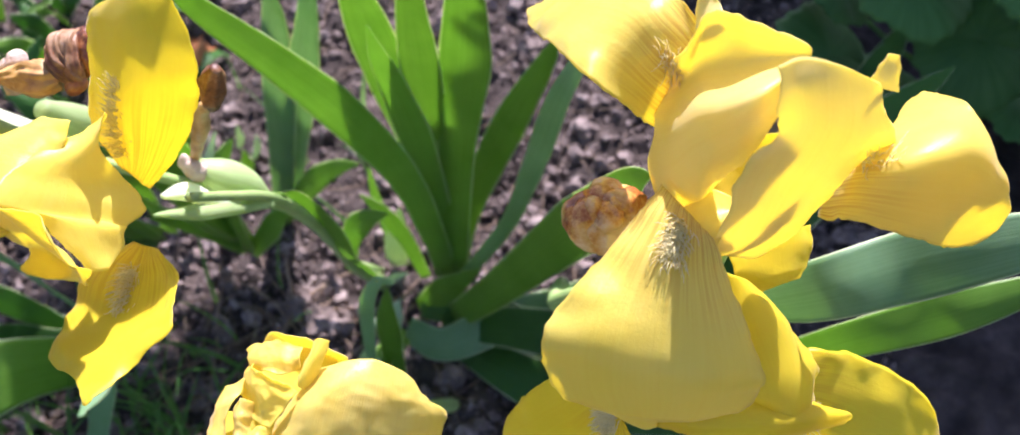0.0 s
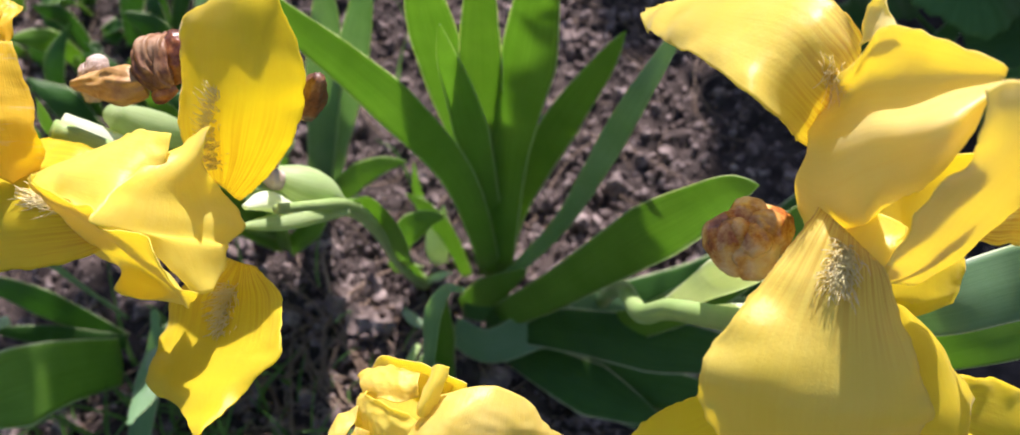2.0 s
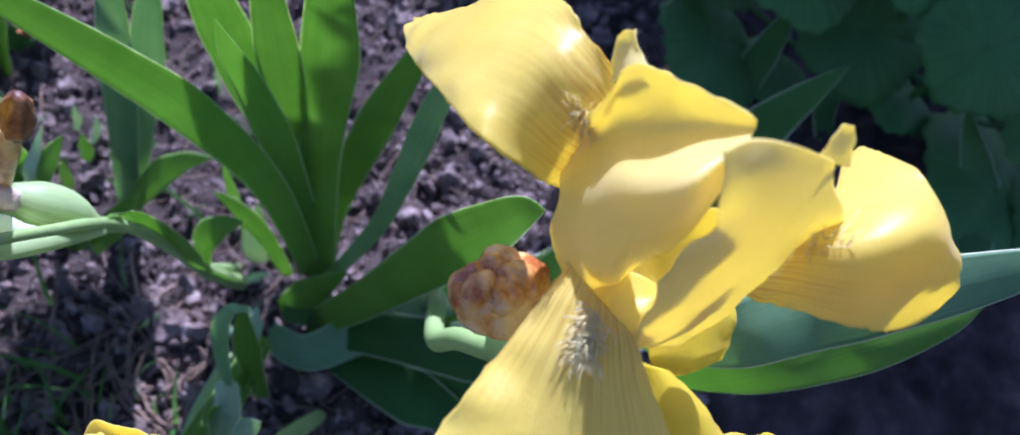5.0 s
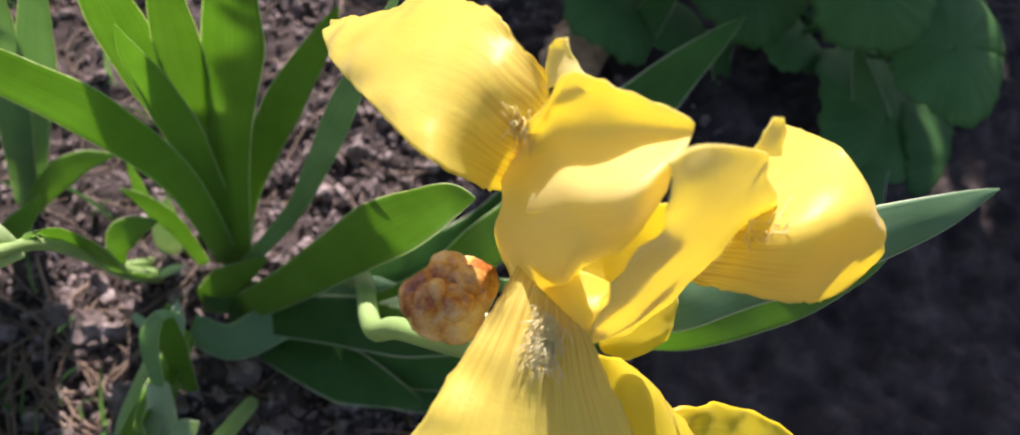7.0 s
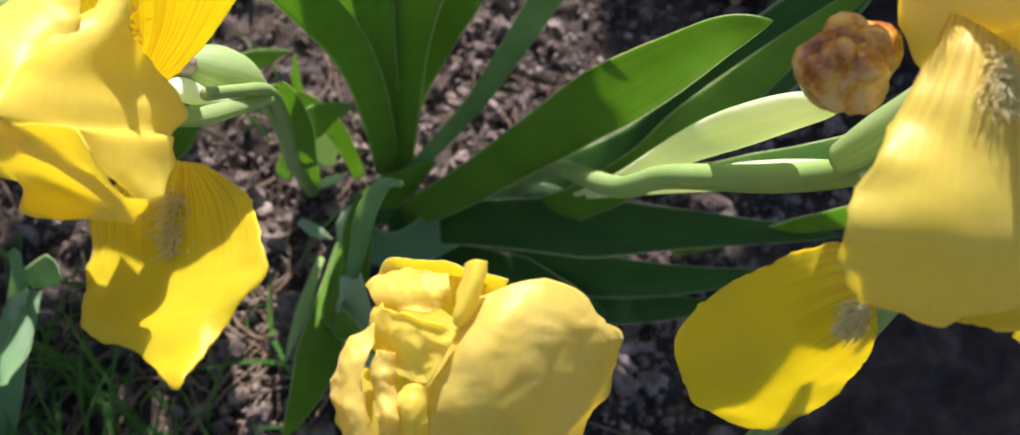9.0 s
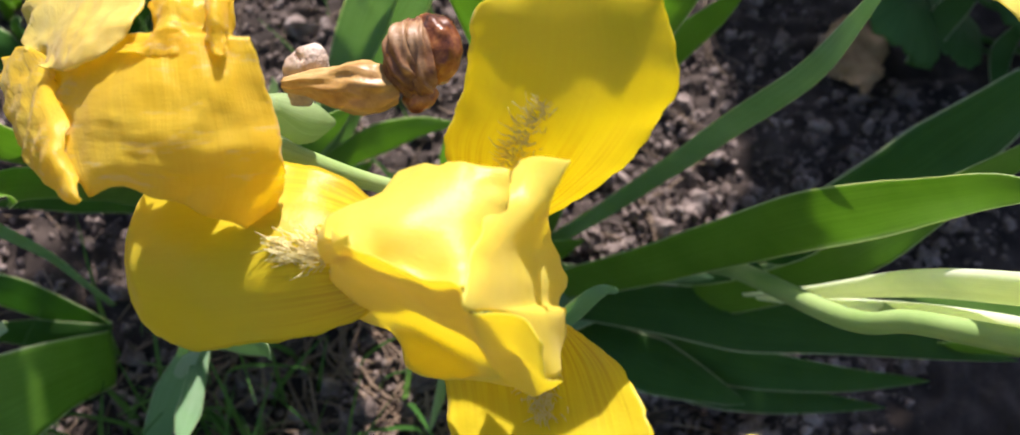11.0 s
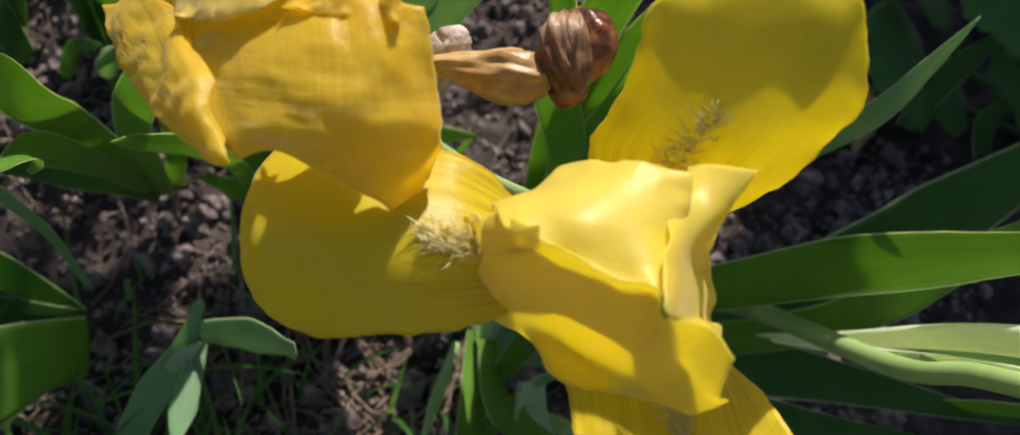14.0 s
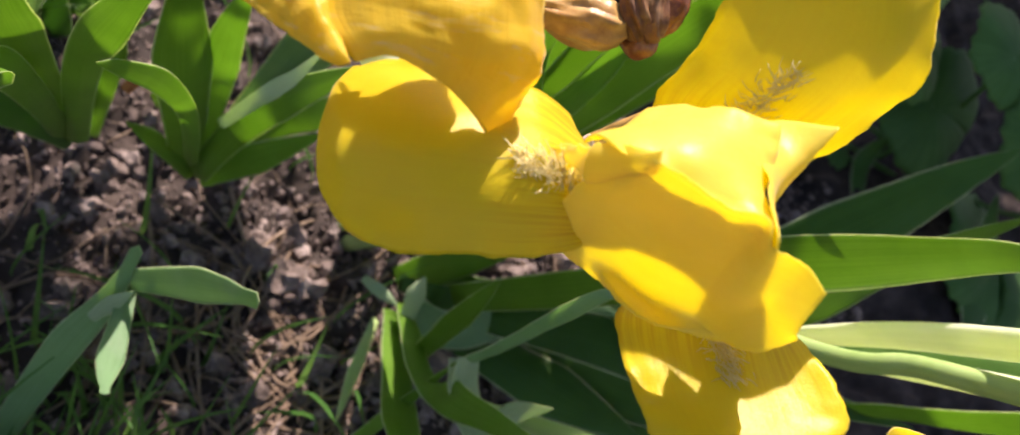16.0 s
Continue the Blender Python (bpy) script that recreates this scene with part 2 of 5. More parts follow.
def sheet(name, grid, normal, thick, material, parent, uv):
    """A closed thin sheet from a grid of points, with a front, a back and a rim."""
    nv, nu = grid.shape[:2]
    top, low = (grid + normal * thick[..., None] / 2).reshape(-1, 3), (grid - normal * thick[..., None] / 2).reshape(-1, 3)
    verts = np.vstack([top, low])
    k = nv * nu
    faces = []
    for v in range(nv - 1):
        for u in range(nu - 1):
            a = v * nu + u
            faces.append((a, a + 1, a + nu + 1, a + nu))
            faces.append((k + a, k + a + nu, k + a + nu + 1, k + a + 1))
    rim = list(range(nu)) + [v * nu + nu - 1 for v in range(1, nv)] + [(nv - 1) * nu + u for u in range(nu - 2, -1, -1)] + [v * nu for v in range(nv - 2, 0, -1)]
    for a, b in zip(rim, rim[1:] + rim[:1]):
        faces.append((b, a, k + a, k + b))
    uvs = np.vstack([uv.reshape(-1, 2)] * 2)
    return mesh_object(name, verts.tolist(), faces, material, parent, uvs)


def wavy(points, scale, seed):
    return np.array([noise.noise(Vector(p) * scale + Vector((seed * 7.3, seed * 3.1, seed * 1.7))) for p in points.reshape(-1, 3)]).reshape(points.shape[:-1])


UPWARD = np.array((0.0, -0.55, 0.83))


def petal(name, parent, material, ribs, belly=0.003, ruffle=0.0006, seed=1, beard=None, label="", crinkle=0.0):
    """A petal lofted over cross ribs of two or more points, throat to tip. belly: how far it domes."""
    nv, nu = 52, 40
    k = len(ribs[0])
    cols = spline([sum(map(tuple, rib), ()) for rib in ribs], nv).reshape(nv, k, 3)
    left, right = cols[:, 0], cols[:, -1]
    u = np.linspace(0, 1, nu)
    if k == 2:
        grid = left[:, None] * (1 - u)[None, :, None] + right[:, None] * u[None, :, None]
    else:
        grid = spline(cols.transpose(1, 0, 2).reshape(k, -1), nu).reshape(nu, nv, 3).transpose(1, 0, 2)
    n = unit(np.cross(np.gradient(grid, axis=0), np.gradient(grid, axis=1)))
    flip = np.sign((n * UPWARD).sum(-1).mean())
    n = n * flip
    mean_n = unit(n.mean(axis=1, keepdims=True))
    width = np.linalg.norm(right - left, axis=1)
    arch = (1 - (2 * u - 1) ** 2)[None] * np.minimum(1, width / width.max() * 1.3)[:, None]
    grid = grid + mean_n * (belly * arch)[..., None]
    edge = np.abs(2 * u - 1)[None] ** 3
    v = np.linspace(0, 1, nv)[:, None]
    tip = np.clip((v - 0.6) / 0.4, 0, 1) ** 2
    wave = wavy(grid, 60, seed) * ruffle * 1.2 + wavy(grid, 150, seed + 9) * ruffle * (0.4 + 2.6 * np.maximum(edge, tip)) + wavy(grid, 420, seed + 5) * ruffle * 0.5 * np.maximum(edge, tip)
    pleat = wavy(np.stack([u[None] * 26 + 0 * v, v * 1.2 + 0 * u[None], 0 * u[None] + 0 * v], -1), 1.0, seed) * 0.00017 * np.clip(1 - v * 1.6, 0, 1) ** 1.5 * (1 if beard else 0.25)
    grid = grid + mean_n * (wave + pleat)[..., None]
    if crinkle:
        fold = 1.0 - np.abs(wavy(grid, 150, seed + 21)) * 2.6 - np.abs(wavy(grid, 380, seed + 22)) * 1.1
        grid = grid + mean_n * (crinkle * (fold - 0.5))[..., None]
    jag = wavy(grid, 500, seed + 3)[..., None] * (0.0006 * (edge ** 4))[..., None]
    grid = grid + unit(right - left)[:, None] * jag
    n = unit(np.cross(np.gradient(grid, axis=0), np.gradient(grid, axis=1))) * flip
    thick = 0.0005 * (1 - 0.6 * np.maximum(edge, tip))
    uv = np.stack(np.broadcast_arrays(u[None], v if beard else 0.55 + 0.45 * v), -1)
    ob = sheet(name, grid, n, thick, material, parent, uv)
    if label:
        tagged(ob, label)
    if beard:
        hairs(ob, grid, n, beard, seed)
    return ob


def hairs(fall, grid, n, span, seed):
    """The beard of an iris fall: a caterpillar of soft tapered hairs along the midline."""
    rng = random.Random(seed)
    verts, faces = [], []
    nv, nu = grid.shape[:2]
    middle = span[2] if len(span) > 2 else 0.5
    for _ in range(span[3] if len(span) > 3 else 250):
        s = rng.uniform(*span[:2])
        c = middle + rng.gauss(0, 0.018)
        i, j = min(nv - 2, int(s * (nv - 1))), min(nu - 2, max(1, int(round(c * (nu - 1)))))
        side = unit(grid[i, min(nu - 1, j + 1)] - grid[i, j])
        along = unit(grid[i + 1, j] - grid[i, j])
        root = grid[i, j] + side * rng.gauss(0, 0.0011) + along * rng.gauss(0, 0.0004)
        late = (s - span[0]) / (span[1] - span[0])
        way = unit(n[i, j] * rng.uniform(0.5, 1.0) + side * rng.gauss(0, 0.75) + along * (0.35 + 0.5 * late + rng.gauss(0, 0.25)))
        bend = unit(way + along * rng.uniform(0.2, 0.9) + side * rng.gauss(0, 0.3))
        length = rng.uniform(0.0020, 0.0044)
        p = [root, root + way * length * 0.5, root + way * length * 0.5 + bend * length * 0.5]
        a1 = unit(np.cross(way, along + 0.01))
        a2 = unit(np.cross(way, a1))
        base = len(verts)
        for q, r in zip(p, (0.00012, 0.00010, 0.00006)):
            for k in range(3):
                w = k * 2.0944
                verts.append(q + (a1 * math.cos(w) + a2 * math.sin(w)) * r)
        for lv in range(2):
            for k in range(3):
                a, b = base + lv * 3 + k, base + lv * 3 + (k + 1) % 3
                faces.append((a, b, b + 3, a + 3))
        faces.append((base + 6, base + 7, base + 8))
    return tagged(mesh_object("beard", [tuple(p) for p in verts], faces, beard_hair, fall), "fuzzy golden yellow beard hairs")


def blade(parent, material, pts, width, roll=0, fold=0.12, name="leaf", blunt=0.0, label=""):
    """A sword-shaped iris leaf along a line of points, slightly folded on its midrib."""
    nv, nu = 36, 11
    mid = spline(pts, nv)
    tan = unit(np.gradient(mid, axis=0))
    side = unit(np.cross(tan, np.broadcast_to(UPWARD, tan.shape)))
    nor = unit(np.cross(side, tan))
    a = radians(roll)
    side, nor = side * math.cos(a) + nor * math.sin(a), nor * math.cos(a) - side * math.sin(a)
    v = np.linspace(0, 1, nv)
    prof = np.minimum(1, 0.62 + 0.7 * v) * np.clip((1 - v) / 0.5, 0, 1) ** 0.75
    prof = np.maximum(prof, blunt * (v < 0.999) + 0.02)
    u = np.linspace(-1, 1, nu)
    half = width / 2 * prof
    seed = (abs(pts[0][0]) * 91 + width * 1333 + abs(pts[-1][1]) * 57) % 13
    grid = mid[:, None] + side[:, None] * (half[:, None] * u[None])[..., None]
    grid = grid - nor[:, None] * (fold * half[:, None] * np.abs(u)[None] ** 1.3)[..., None]
    grid = grid + nor[:, None] * (wavy(grid, 30, seed) * 0.0012 + wavy(grid, 110, seed) * 0.0004)[..., None]
    n = unit(np.cross(np.gradient(grid, axis=0), np.gradient(grid, axis=1)))
    n = n * np.sign((n * nor[:, None]).sum(-1).mean())
    thick = 0.0011 * (1 - 0.75 * np.abs(u)[None] ** 2) * np.maximum(0.3, 1 - v[:, None])
    uv = np.stack(np.broadcast_arrays((u[None] + 1) / 2, v[:, None] * 4), -1)
    ob = sheet(name, grid, n, thick, material, parent, uv)
    if label:
        tagged(ob, label)
    return ob


def tube(name, parent, material, pts, radii, sides=12, n=28, lump=0.0, seed=1, label="", squash=1.0, ridge=0.0, twist=0.0):
    """A round tapering body along a line of points, closed at both ends."""
    rows = spline([(*p, r) for p, r in zip(pts, radii)], n)
    mid, rad = rows[:, :3], np.maximum(rows[:, 3], 0.00005)
    tan = unit(np.gradient(mid, axis=0))
    ref = np.array((0.31, 0.2, 0.93)) if abs(tan[0] @ np.array((0.31, 0.2, 0.93))) < 0.9 else np.array((1.0, 0, 0))
    s1 = unit(np.cross(tan, ref))
    s2 = unit(np.cross(tan, s1))
    w = np.arange(sides) * 2 * math.pi / sides
    ring = s1[:, None] * np.cos(w)[None, :, None] + s2[:, None] * np.sin(w)[None, :, None] * squash
    fl = 1 + ridge * (np.cos(7 * w[None] + twist * 6.28 * np.linspace(0, 1, n)[:, None]) + 0.6 * np.cos(12 * w[None] - 3.0 * np.linspace(0, 1, n)[:, None]))
    grid = mid[:, None] + ring * (rad[:, None] * fl)[..., None]
    if lump:
        grid = grid + ring * (wavy(grid, 180, seed) * lump + wavy(grid, 500, seed) * lump * 0.4)[..., None]
    verts = grid.reshape(-1, 3).tolist() + [mid[0].tolist(), mid[-1].tolist()]
    faces, k = [], n * sides
    for v in range(n - 1):
        for s in range(sides):
            a, b = v * sides + s, v * sides + (s + 1) % sides
            faces.append((a, b, b + sides, a + sides))
    for s in range(sides):
        faces.append((k, (s + 1) % sides, s))
        faces.append((k + 1, (n - 1) * sides + s, (n - 1) * sides + (s + 1) % sides))
    uv = np.zeros((len(verts), 2))
    uv[:k, 0] = np.tile(0.1 + 0.8 * np.abs(np.linspace(-1, 1, sides)), n)
    uv[:k, 1] = np.repeat(np.linspace(0, 1, n), sides)
    ob = mesh_object(name, verts, faces, material, parent, uv)
    if label:
        tagged(ob, label)
    return ob


# ---- ground ----
def ground_height(x, y):
    p = Vector((x, y, 0))
    near = 1.0 / (1.0 + (x * x + (y - 0.3) ** 2) / 4.0)
    h = noise.noise(p * 6) * 0.010 + noise.noise(p * 22) * 0.006 - abs(noise.noise(p * 45)) * 0.010 + abs(noise.noise(p * 90)) * 0.004 + noise.noise(p * 150) * 0.0025 + noise.noise(p * 330) * 0.0012
    return 0.008 + h * near


def build_ground():
    fine = np.linspace(-1, 1, 420)
    xs = np.concatenate([[-400, -60, -12, -4, -1.8, -1.1], -0.02 + 0.62 * fine, [1.1, 1.8, 4, 12, 60, 400]])
    ys = np.concatenate([[-400, -60, -12, -4, -1.5, -0.7], 0.36 + 0.56 * fine, [1.4, 2.2, 4, 12, 60, 400]])
    verts = [(x, y, ground_height(x, y)) for y in ys for x in xs]
    w = len(xs)
    faces = [(r * w + c, r * w + c + 1, (r + 1) * w + c + 1, (r + 1) * w + c) for r in range(len(ys) - 1) for c in range(w - 1)]
    return tagged(mesh_object("ground", verts, faces, soil), "dry crumbly grey-brown garden soil", "soil", kind="structure")


ground = build_ground()


def build_clods():
    rng = random.Random(4)
    shapes = []
    for k in range(10):
        bm = bmesh.new()
        bmesh.ops.create_icosphere(bm, subdivisions=1 if k < 7 else 2, radius=1)
        for p in bm.verts:
            d = 1 + 0.75 * noise.noise(p.co * 1.2 + Vector((k * 5, 0, 0))) + 0.45 * noise.noise(p.co * 2.7 + Vector((0, k * 5, 0)))
            p.co *= d
        shapes.append((np.array([p.co[:] for p in bm.verts]), [[p.index for p in fc.verts] for fc in bm.faces]))
        bm.free()
    verts, faces, base = [], [], 0
    for _ in range(115000):
        x, y = rng.uniform(-0.45, 0.5), rng.uniform(0.05, 0.85)
        # the bed is crumbly in patches, trodden flat towards its right edge
        loose = 0.62 + 0.9 * noise.noise(Vector((x * 8, y * 8, 3.0))) - max(0.0, (x - 0.1) * 5.0) + 0.7 * math.exp(-((x - 0.05) / 0.05) ** 2 - ((y - 0.40) / 0.09) ** 2)
        if rng.random() > loose:
            continue
        r = min(0.0075, 0.00105 * math.exp(rng.gauss(0.12, 0.62)))
        sh, fc = shapes[rng.randrange(7)] if r < 0.004 else shapes[rng.randrange(7, 10)]
        m = np.array(Euler((rng.uniform(0, 6), rng.uniform(0, 6), rng.uniform(0, 6))).to_matrix())
        pts = (sh * np.array((1, rng.uniform(0.7, 1), rng.uniform(0.55, 0.9)))) @ m.T * r
        verts.append(pts + np.array((x, y, ground_height(x, y) + r * rng.uniform(0.0, 0.7))))
        faces += [[i + base for i in f] for f in fc]
        base += len(sh)
    return tagged(mesh_object("soil_crumbs", np.vstack(verts).tolist(), faces, clod, smooth=False), "loose pale clods and crumbs of dry soil", "soil", kind="stuff")


build_clods()


def withered_ball(parent, at, radius):
    """A slimy, collapsed bloom: swollen lobes pressed round small curled ones under a torn crown."""
    right, up, front = Vector((0.98, 0.17, 0.04)), Vector((-0.14, 0.88, 0.46)), Vector((0.04, -0.45, 0.89))
    lobes = [(-0.34, -0.06, 0.00, 0.80), (0.42, 0.12, -0.05, 0.72), (0.0, -0.42, 0.06, 0.66), (0.06, 0.34, -0.05, 0.62), (0.06, -0.12, 0.42, 0.46),
             (-0.30, 0.18, 0.36, 0.42), (0.30, 0.20, 0.34, 0.36)]
    bm = bmesh.new()
    for k, (a, b, c, r) in enumerate(lobes):
        seed = Vector((k * 3.1, k * 1.7, 0))
        made = bmesh.ops.create_icosphere(bm, subdivisions=4, radius=1)["verts"]
        for p in made:
            q = p.co.copy()
            groove = abs(noise.noise(q * 1.6 + seed)) * 0.20
            p.co = (right * a + up * b + front * c + q * r * (0.96 + 0.30 * noise.noise(q * 1.1 + seed) - groove + 0.02 * noise.noise(q * 5 + seed))) * radius
    me = bpy.data.meshes.new("withered_bloom")
    bm.to_mesh(me)
    bm.free()
    me.materials.append(wilted)
    me.polygons.foreach_set("use_smooth", [True] * len(me.polygons))
    ob = new("withered_bloom", me)
    ob.parent, ob.matrix_parent_inverse = parent, parent.matrix_world.inverted()
    ob.matrix_basis = Matrix.Translation(at)
    tagged(ob, "wet brown withered bloom curled into a ball")
    a = np.array(at)
    for k, (x, y, z, bend) in enumerate(((-0.55, 0.72, 0.15, -0.3), (-0.34, 0.85, 0.2, 0.25), (-0.78, 0.55, 0.2, -0.2), (-0.45, 0.62, 0.35, 0.4))):
        v = np.array(right * x + up * y + front * z) * radius
        w = np.array(right) * bend * radius
        tube("shrivelled_tip", ob, wilted, [a + v * 0.7, a + v * 1.05 + w * 0.3, a + v * 1.36 + w], [0.0015, 0.0010, 0.0003], n=12, lump=0.0004, seed=k)


def lobed_leaf(parent, at, radius, turn, stalk=None):
    """A broad scalloped leaf of a low bush, tilted, with a shallow fold on its midrib."""
    rng = random.Random(int(turn * 13 + at[0] * 9000))
    n_ring, n_seg = 12, 72
    m = Euler((radians(rng.uniform(15, 50)), radians(rng.uniform(-25, 25)), radians(turn))).to_matrix()
    grid = np.zeros((n_ring, n_seg, 3))
    for i in range(n_ring):
        for j in range(n_seg):
            w = 2 * math.pi * j / (n_seg - 1)
            edge = 1 + 0.16 * math.cos(w) + 0.05 * math.cos(5 * w) + 0.03 * math.sin(19 * w)
            r = radius * edge * (i + 0.02) / (n_ring - 1)
            x, y = r * math.cos(w), r * math.sin(w)
            z = 0.18 * abs(y) - 0.35 * (x * x + y * y) / radius + radius * 0.05 * math.sin(5 * w) * (i / n_ring) ** 2
            grid[i, j] = np.array(m @ Vector((x, y, z))) + np.array(at)
    nn = unit(np.cross(np.gradient(grid, axis=0), np.gradient(grid, axis=1)))
    nn = nn * np.sign((nn * UPWARD).sum(-1).mean())
    uv = np.stack(np.meshgrid(np.linspace(0.1, 0.9, n_seg), np.linspace(0, 0.6, n_ring)), -1)
    ob = sheet("leaf", grid, nn, np.full((n_ring, n_seg), 0.0007), leaf_shrub, parent, uv)
    foot = np.array(at) + np.array(m @ Vector((-radius * 0.2, 0, -0.001)))
    if stalk:
        tube("leaf_stalk", ob, leaf_shrub, [foot, foot + np.array((0.004, 0.006, -stalk * 0.6)), foot + np.array((0.012, 0.014, -stalk))], [0.0010, 0.0012, 0.0014], n=8, sides=6)
        return ob
    tube("leaf_stalk", ob, leaf_shrub, [foot, foot * 0.6 + np.array((parent.location.x, parent.location.y, 0.02)) * 0.4 + np.array((0, 0, -0.02)), (parent.location.x + rng.uniform(-0.03, 0.03), parent.location.y + rng.uniform(-0.03, 0.03), 0.0)], [0.0012, 0.0015, 0.0018], n=14, sides=6)
    return ob


# ---- leaf clumps ----
clump_centre = thing("iris_clump", (-0.02, 0.3, 0.01), "clump of broad green sword-shaped iris leaves in soil", "plant", "iris clumps in the bed")
blade(clump_centre, leaf_green, [(-0.0208, 0.3205, 0.0300), (-0.0233, 0.3139, 0.0850), (-0.0298, 0.3064, 0.1350), (-0.0450, 0.2988, 0.1800), (-0.0550, 0.2827, 0.2220), (-0.0661, 0.2666, 0.2620), (-0.0669, 0.2499, 0.2920)], 0.0167, roll=0, fold=0.12)
blade(clump_centre, leaf_green, [(-0.0185, 0.3188, 0.0300), (-0.0192, 0.3240, 0.0750), (-0.0203, 0.3151, 0.1300), (-0.0217, 0.3043, 0.1750), (-0.0239, 0.2937, 0.2120), (-0.0240, 0.2876, 0.2350)], 0.0143, roll=0, fold=0.12)
blade(clump_centre, leaf_green, [(-0.0202, 0.3205, 0.0300), (-0.0260, 0.3337, 0.1050), (-0.0307, 0.3249, 0.1650), (-0.0326, 0.3150, 0.2120), (-0.0308, 0.3037, 0.2450), (-0.0271, 0.2830, 0.2900)], 0.0184, roll=0, fold=0.12)
blade(clump_centre, leaf_green, [(-0.0182, 0.3188, 0.0300), (-0.0180, 0.3311, 0.0800), (-0.0180, 0.3281, 0.1300), (-0.0166, 0.3200, 0.1780), (-0.0139, 0.3094, 0.2180), (-0.0094, 0.2930, 0.2600), (-0.0039, 0.2673, 0.3100)], 0.0172, roll=0, fold=0.12)
blade(clump_centre, leaf_green, [(-0.0170, 0.3188, 0.0300), (-0.0100, 0.3250, 0.1080), (-0.0043, 0.3222, 0.1500), (0.0009, 0.3180, 0.1840), (0.0050, 0.3086, 0.2220), (0.0089, 0.2902, 0.2650), (0.0139, 0.2592, 0.3180)], 0.0220, roll=0, fold=0.12)
blade(clump_centre, leaf_green, [(-0.0164, 0.3188, 0.0300), (-0.0106, 0.3375, 0.0550), (0.0034, 0.3441, 0.0920), (0.0173, 0.3407, 0.1320), (0.0300, 0.3355, 0.1660), (0.0369, 0.3340, 0.1850)], 0.0171, roll=0, fold=0.12)
blade(clump_centre, leaf_blue, [(-0.0135, 0.3170, 0.0300), (0.0119, 0.3083, 0.0900), (0.0251, 0.2960, 0.1450), (0.0364, 0.2796, 0.2060), (0.0464, 0.2846, 0.2280), (0.0541, 0.2910, 0.2435)], 0.0098, roll=0, fold=0.12)
blade(clump_centre, leaf_green, [(-0.0144, 0.2966, 0.0300), (0.0087, 0.2754, 0.0900), (0.0277, 0.2610, 0.1380), (0.0421, 0.2480, 0.1780), (0.0522, 0.2339, 0.2130), (0.0588, 0.2225, 0.2400), (0.0637, 0.2128, 0.2570)], 0.0213, roll=0, fold=0.12)
blade(clump_centre, leaf_green, [(0.0073, 0.3021, 0.0200), (0.0392, 0.2721, 0.0700), (0.0630, 0.2587, 0.1150), (0.0786, 0.2582, 0.1430), (0.0970, 0.2652, 0.1600), (0.1143, 0.2697, 0.1800), (0.1328, 0.2740, 0.2000)], 0.0178, roll=0, fold=0.12)
blade(clump_centre, leaf_shaded, [(0.0163, 0.3074, 0.0120), (0.0833, 0.3065, 0.0500), (0.1174, 0.3096, 0.0900), (0.1431, 0.3197, 0.1150), (0.1671, 0.3310, 0.1400), (0.1914, 0.3414, 0.1600)], 0.0330, roll=8, fold=0.12)
blade(clump_centre, leaf_shaded, [(-0.0216, 0.2996, 0.0200), (0.0198, 0.2748, 0.0600), (0.0519, 0.2592, 0.0800), (0.0828, 0.2445, 0.1000), (0.1269, 0.2217, 0.1300)], 0.0247, roll=12, fold=0.12)
blade(clump_centre, leaf_shaded, [(-0.0160, 0.3017, 0.0120), (0.0214, 0.2774, 0.0300), (0.0556, 0.2560, 0.0450), (0.0906, 0.2425, 0.0600), (0.1221, 0.2332, 0.0800)], 0.0191, roll=10, fold=0.12)
blade(clump_centre, leaf_shaded, [(-0.0106, 0.2962, 0.0120), (0.0318, 0.2658, 0.0200), (0.0697, 0.2468, 0.0300), (0.1174, 0.2331, 0.0500)], 0.0206, roll=10, fold=0.12)
blade(clump_centre, leaf_shaded, [(-0.0172, 0.2953, 0.0120), (0.0151, 0.2677, 0.0300), (0.0382, 0.2515, 0.0400), (0.0596, 0.2363, 0.0500)], 0.0251, roll=10, fold=0.12)
blade(clump_centre, leaf_shaded, [(-0.0337, 0.3109, 0.0150), (-0.0081, 0.2999, 0.0300), (0.0224, 0.2812, 0.0500), (0.0549, 0.2589, 0.0700)], 0.0201, roll=8, fold=0.12)
blade(clump_centre, leaf_green, [(-0.0347, 0.3111, 0.0120), (-0.0218, 0.3097, 0.0300), (-0.0011, 0.3038, 0.0620)], 0.0167, roll=0, fold=0.12)
blade(clump_centre, dead_leaf, [(-0.0188, 0.3220, 0.0150), (-0.0213, 0.3277, 0.0300), (-0.0279, 0.3331, 0.0500), (-0.0334, 0.3395, 0.0620)], 0.0049, roll=0, fold=0.12)
blade(clump_centre, dead_leaf, [(-0.0206, 0.3190, 0.0120), (-0.0245, 0.3261, 0.0400), (-0.0275, 0.3265, 0.0600)], 0.0040, roll=0, fold=0.12)
clump_back = thing("iris_clump", (-0.1, 0.37, 0.01), "blue-green iris leaves rising from crumbly soil", "plant", "iris clumps in the bed")
blade(clump_back, leaf_blue, [(-0.1154, 0.3663, 0.0120), (-0.1008, 0.3640, 0.0800), (-0.0903, 0.3600, 0.1300), (-0.0774, 0.3470, 0.1850), (-0.0703, 0.3356, 0.2150)], 0.0193, roll=0, fold=0.12)
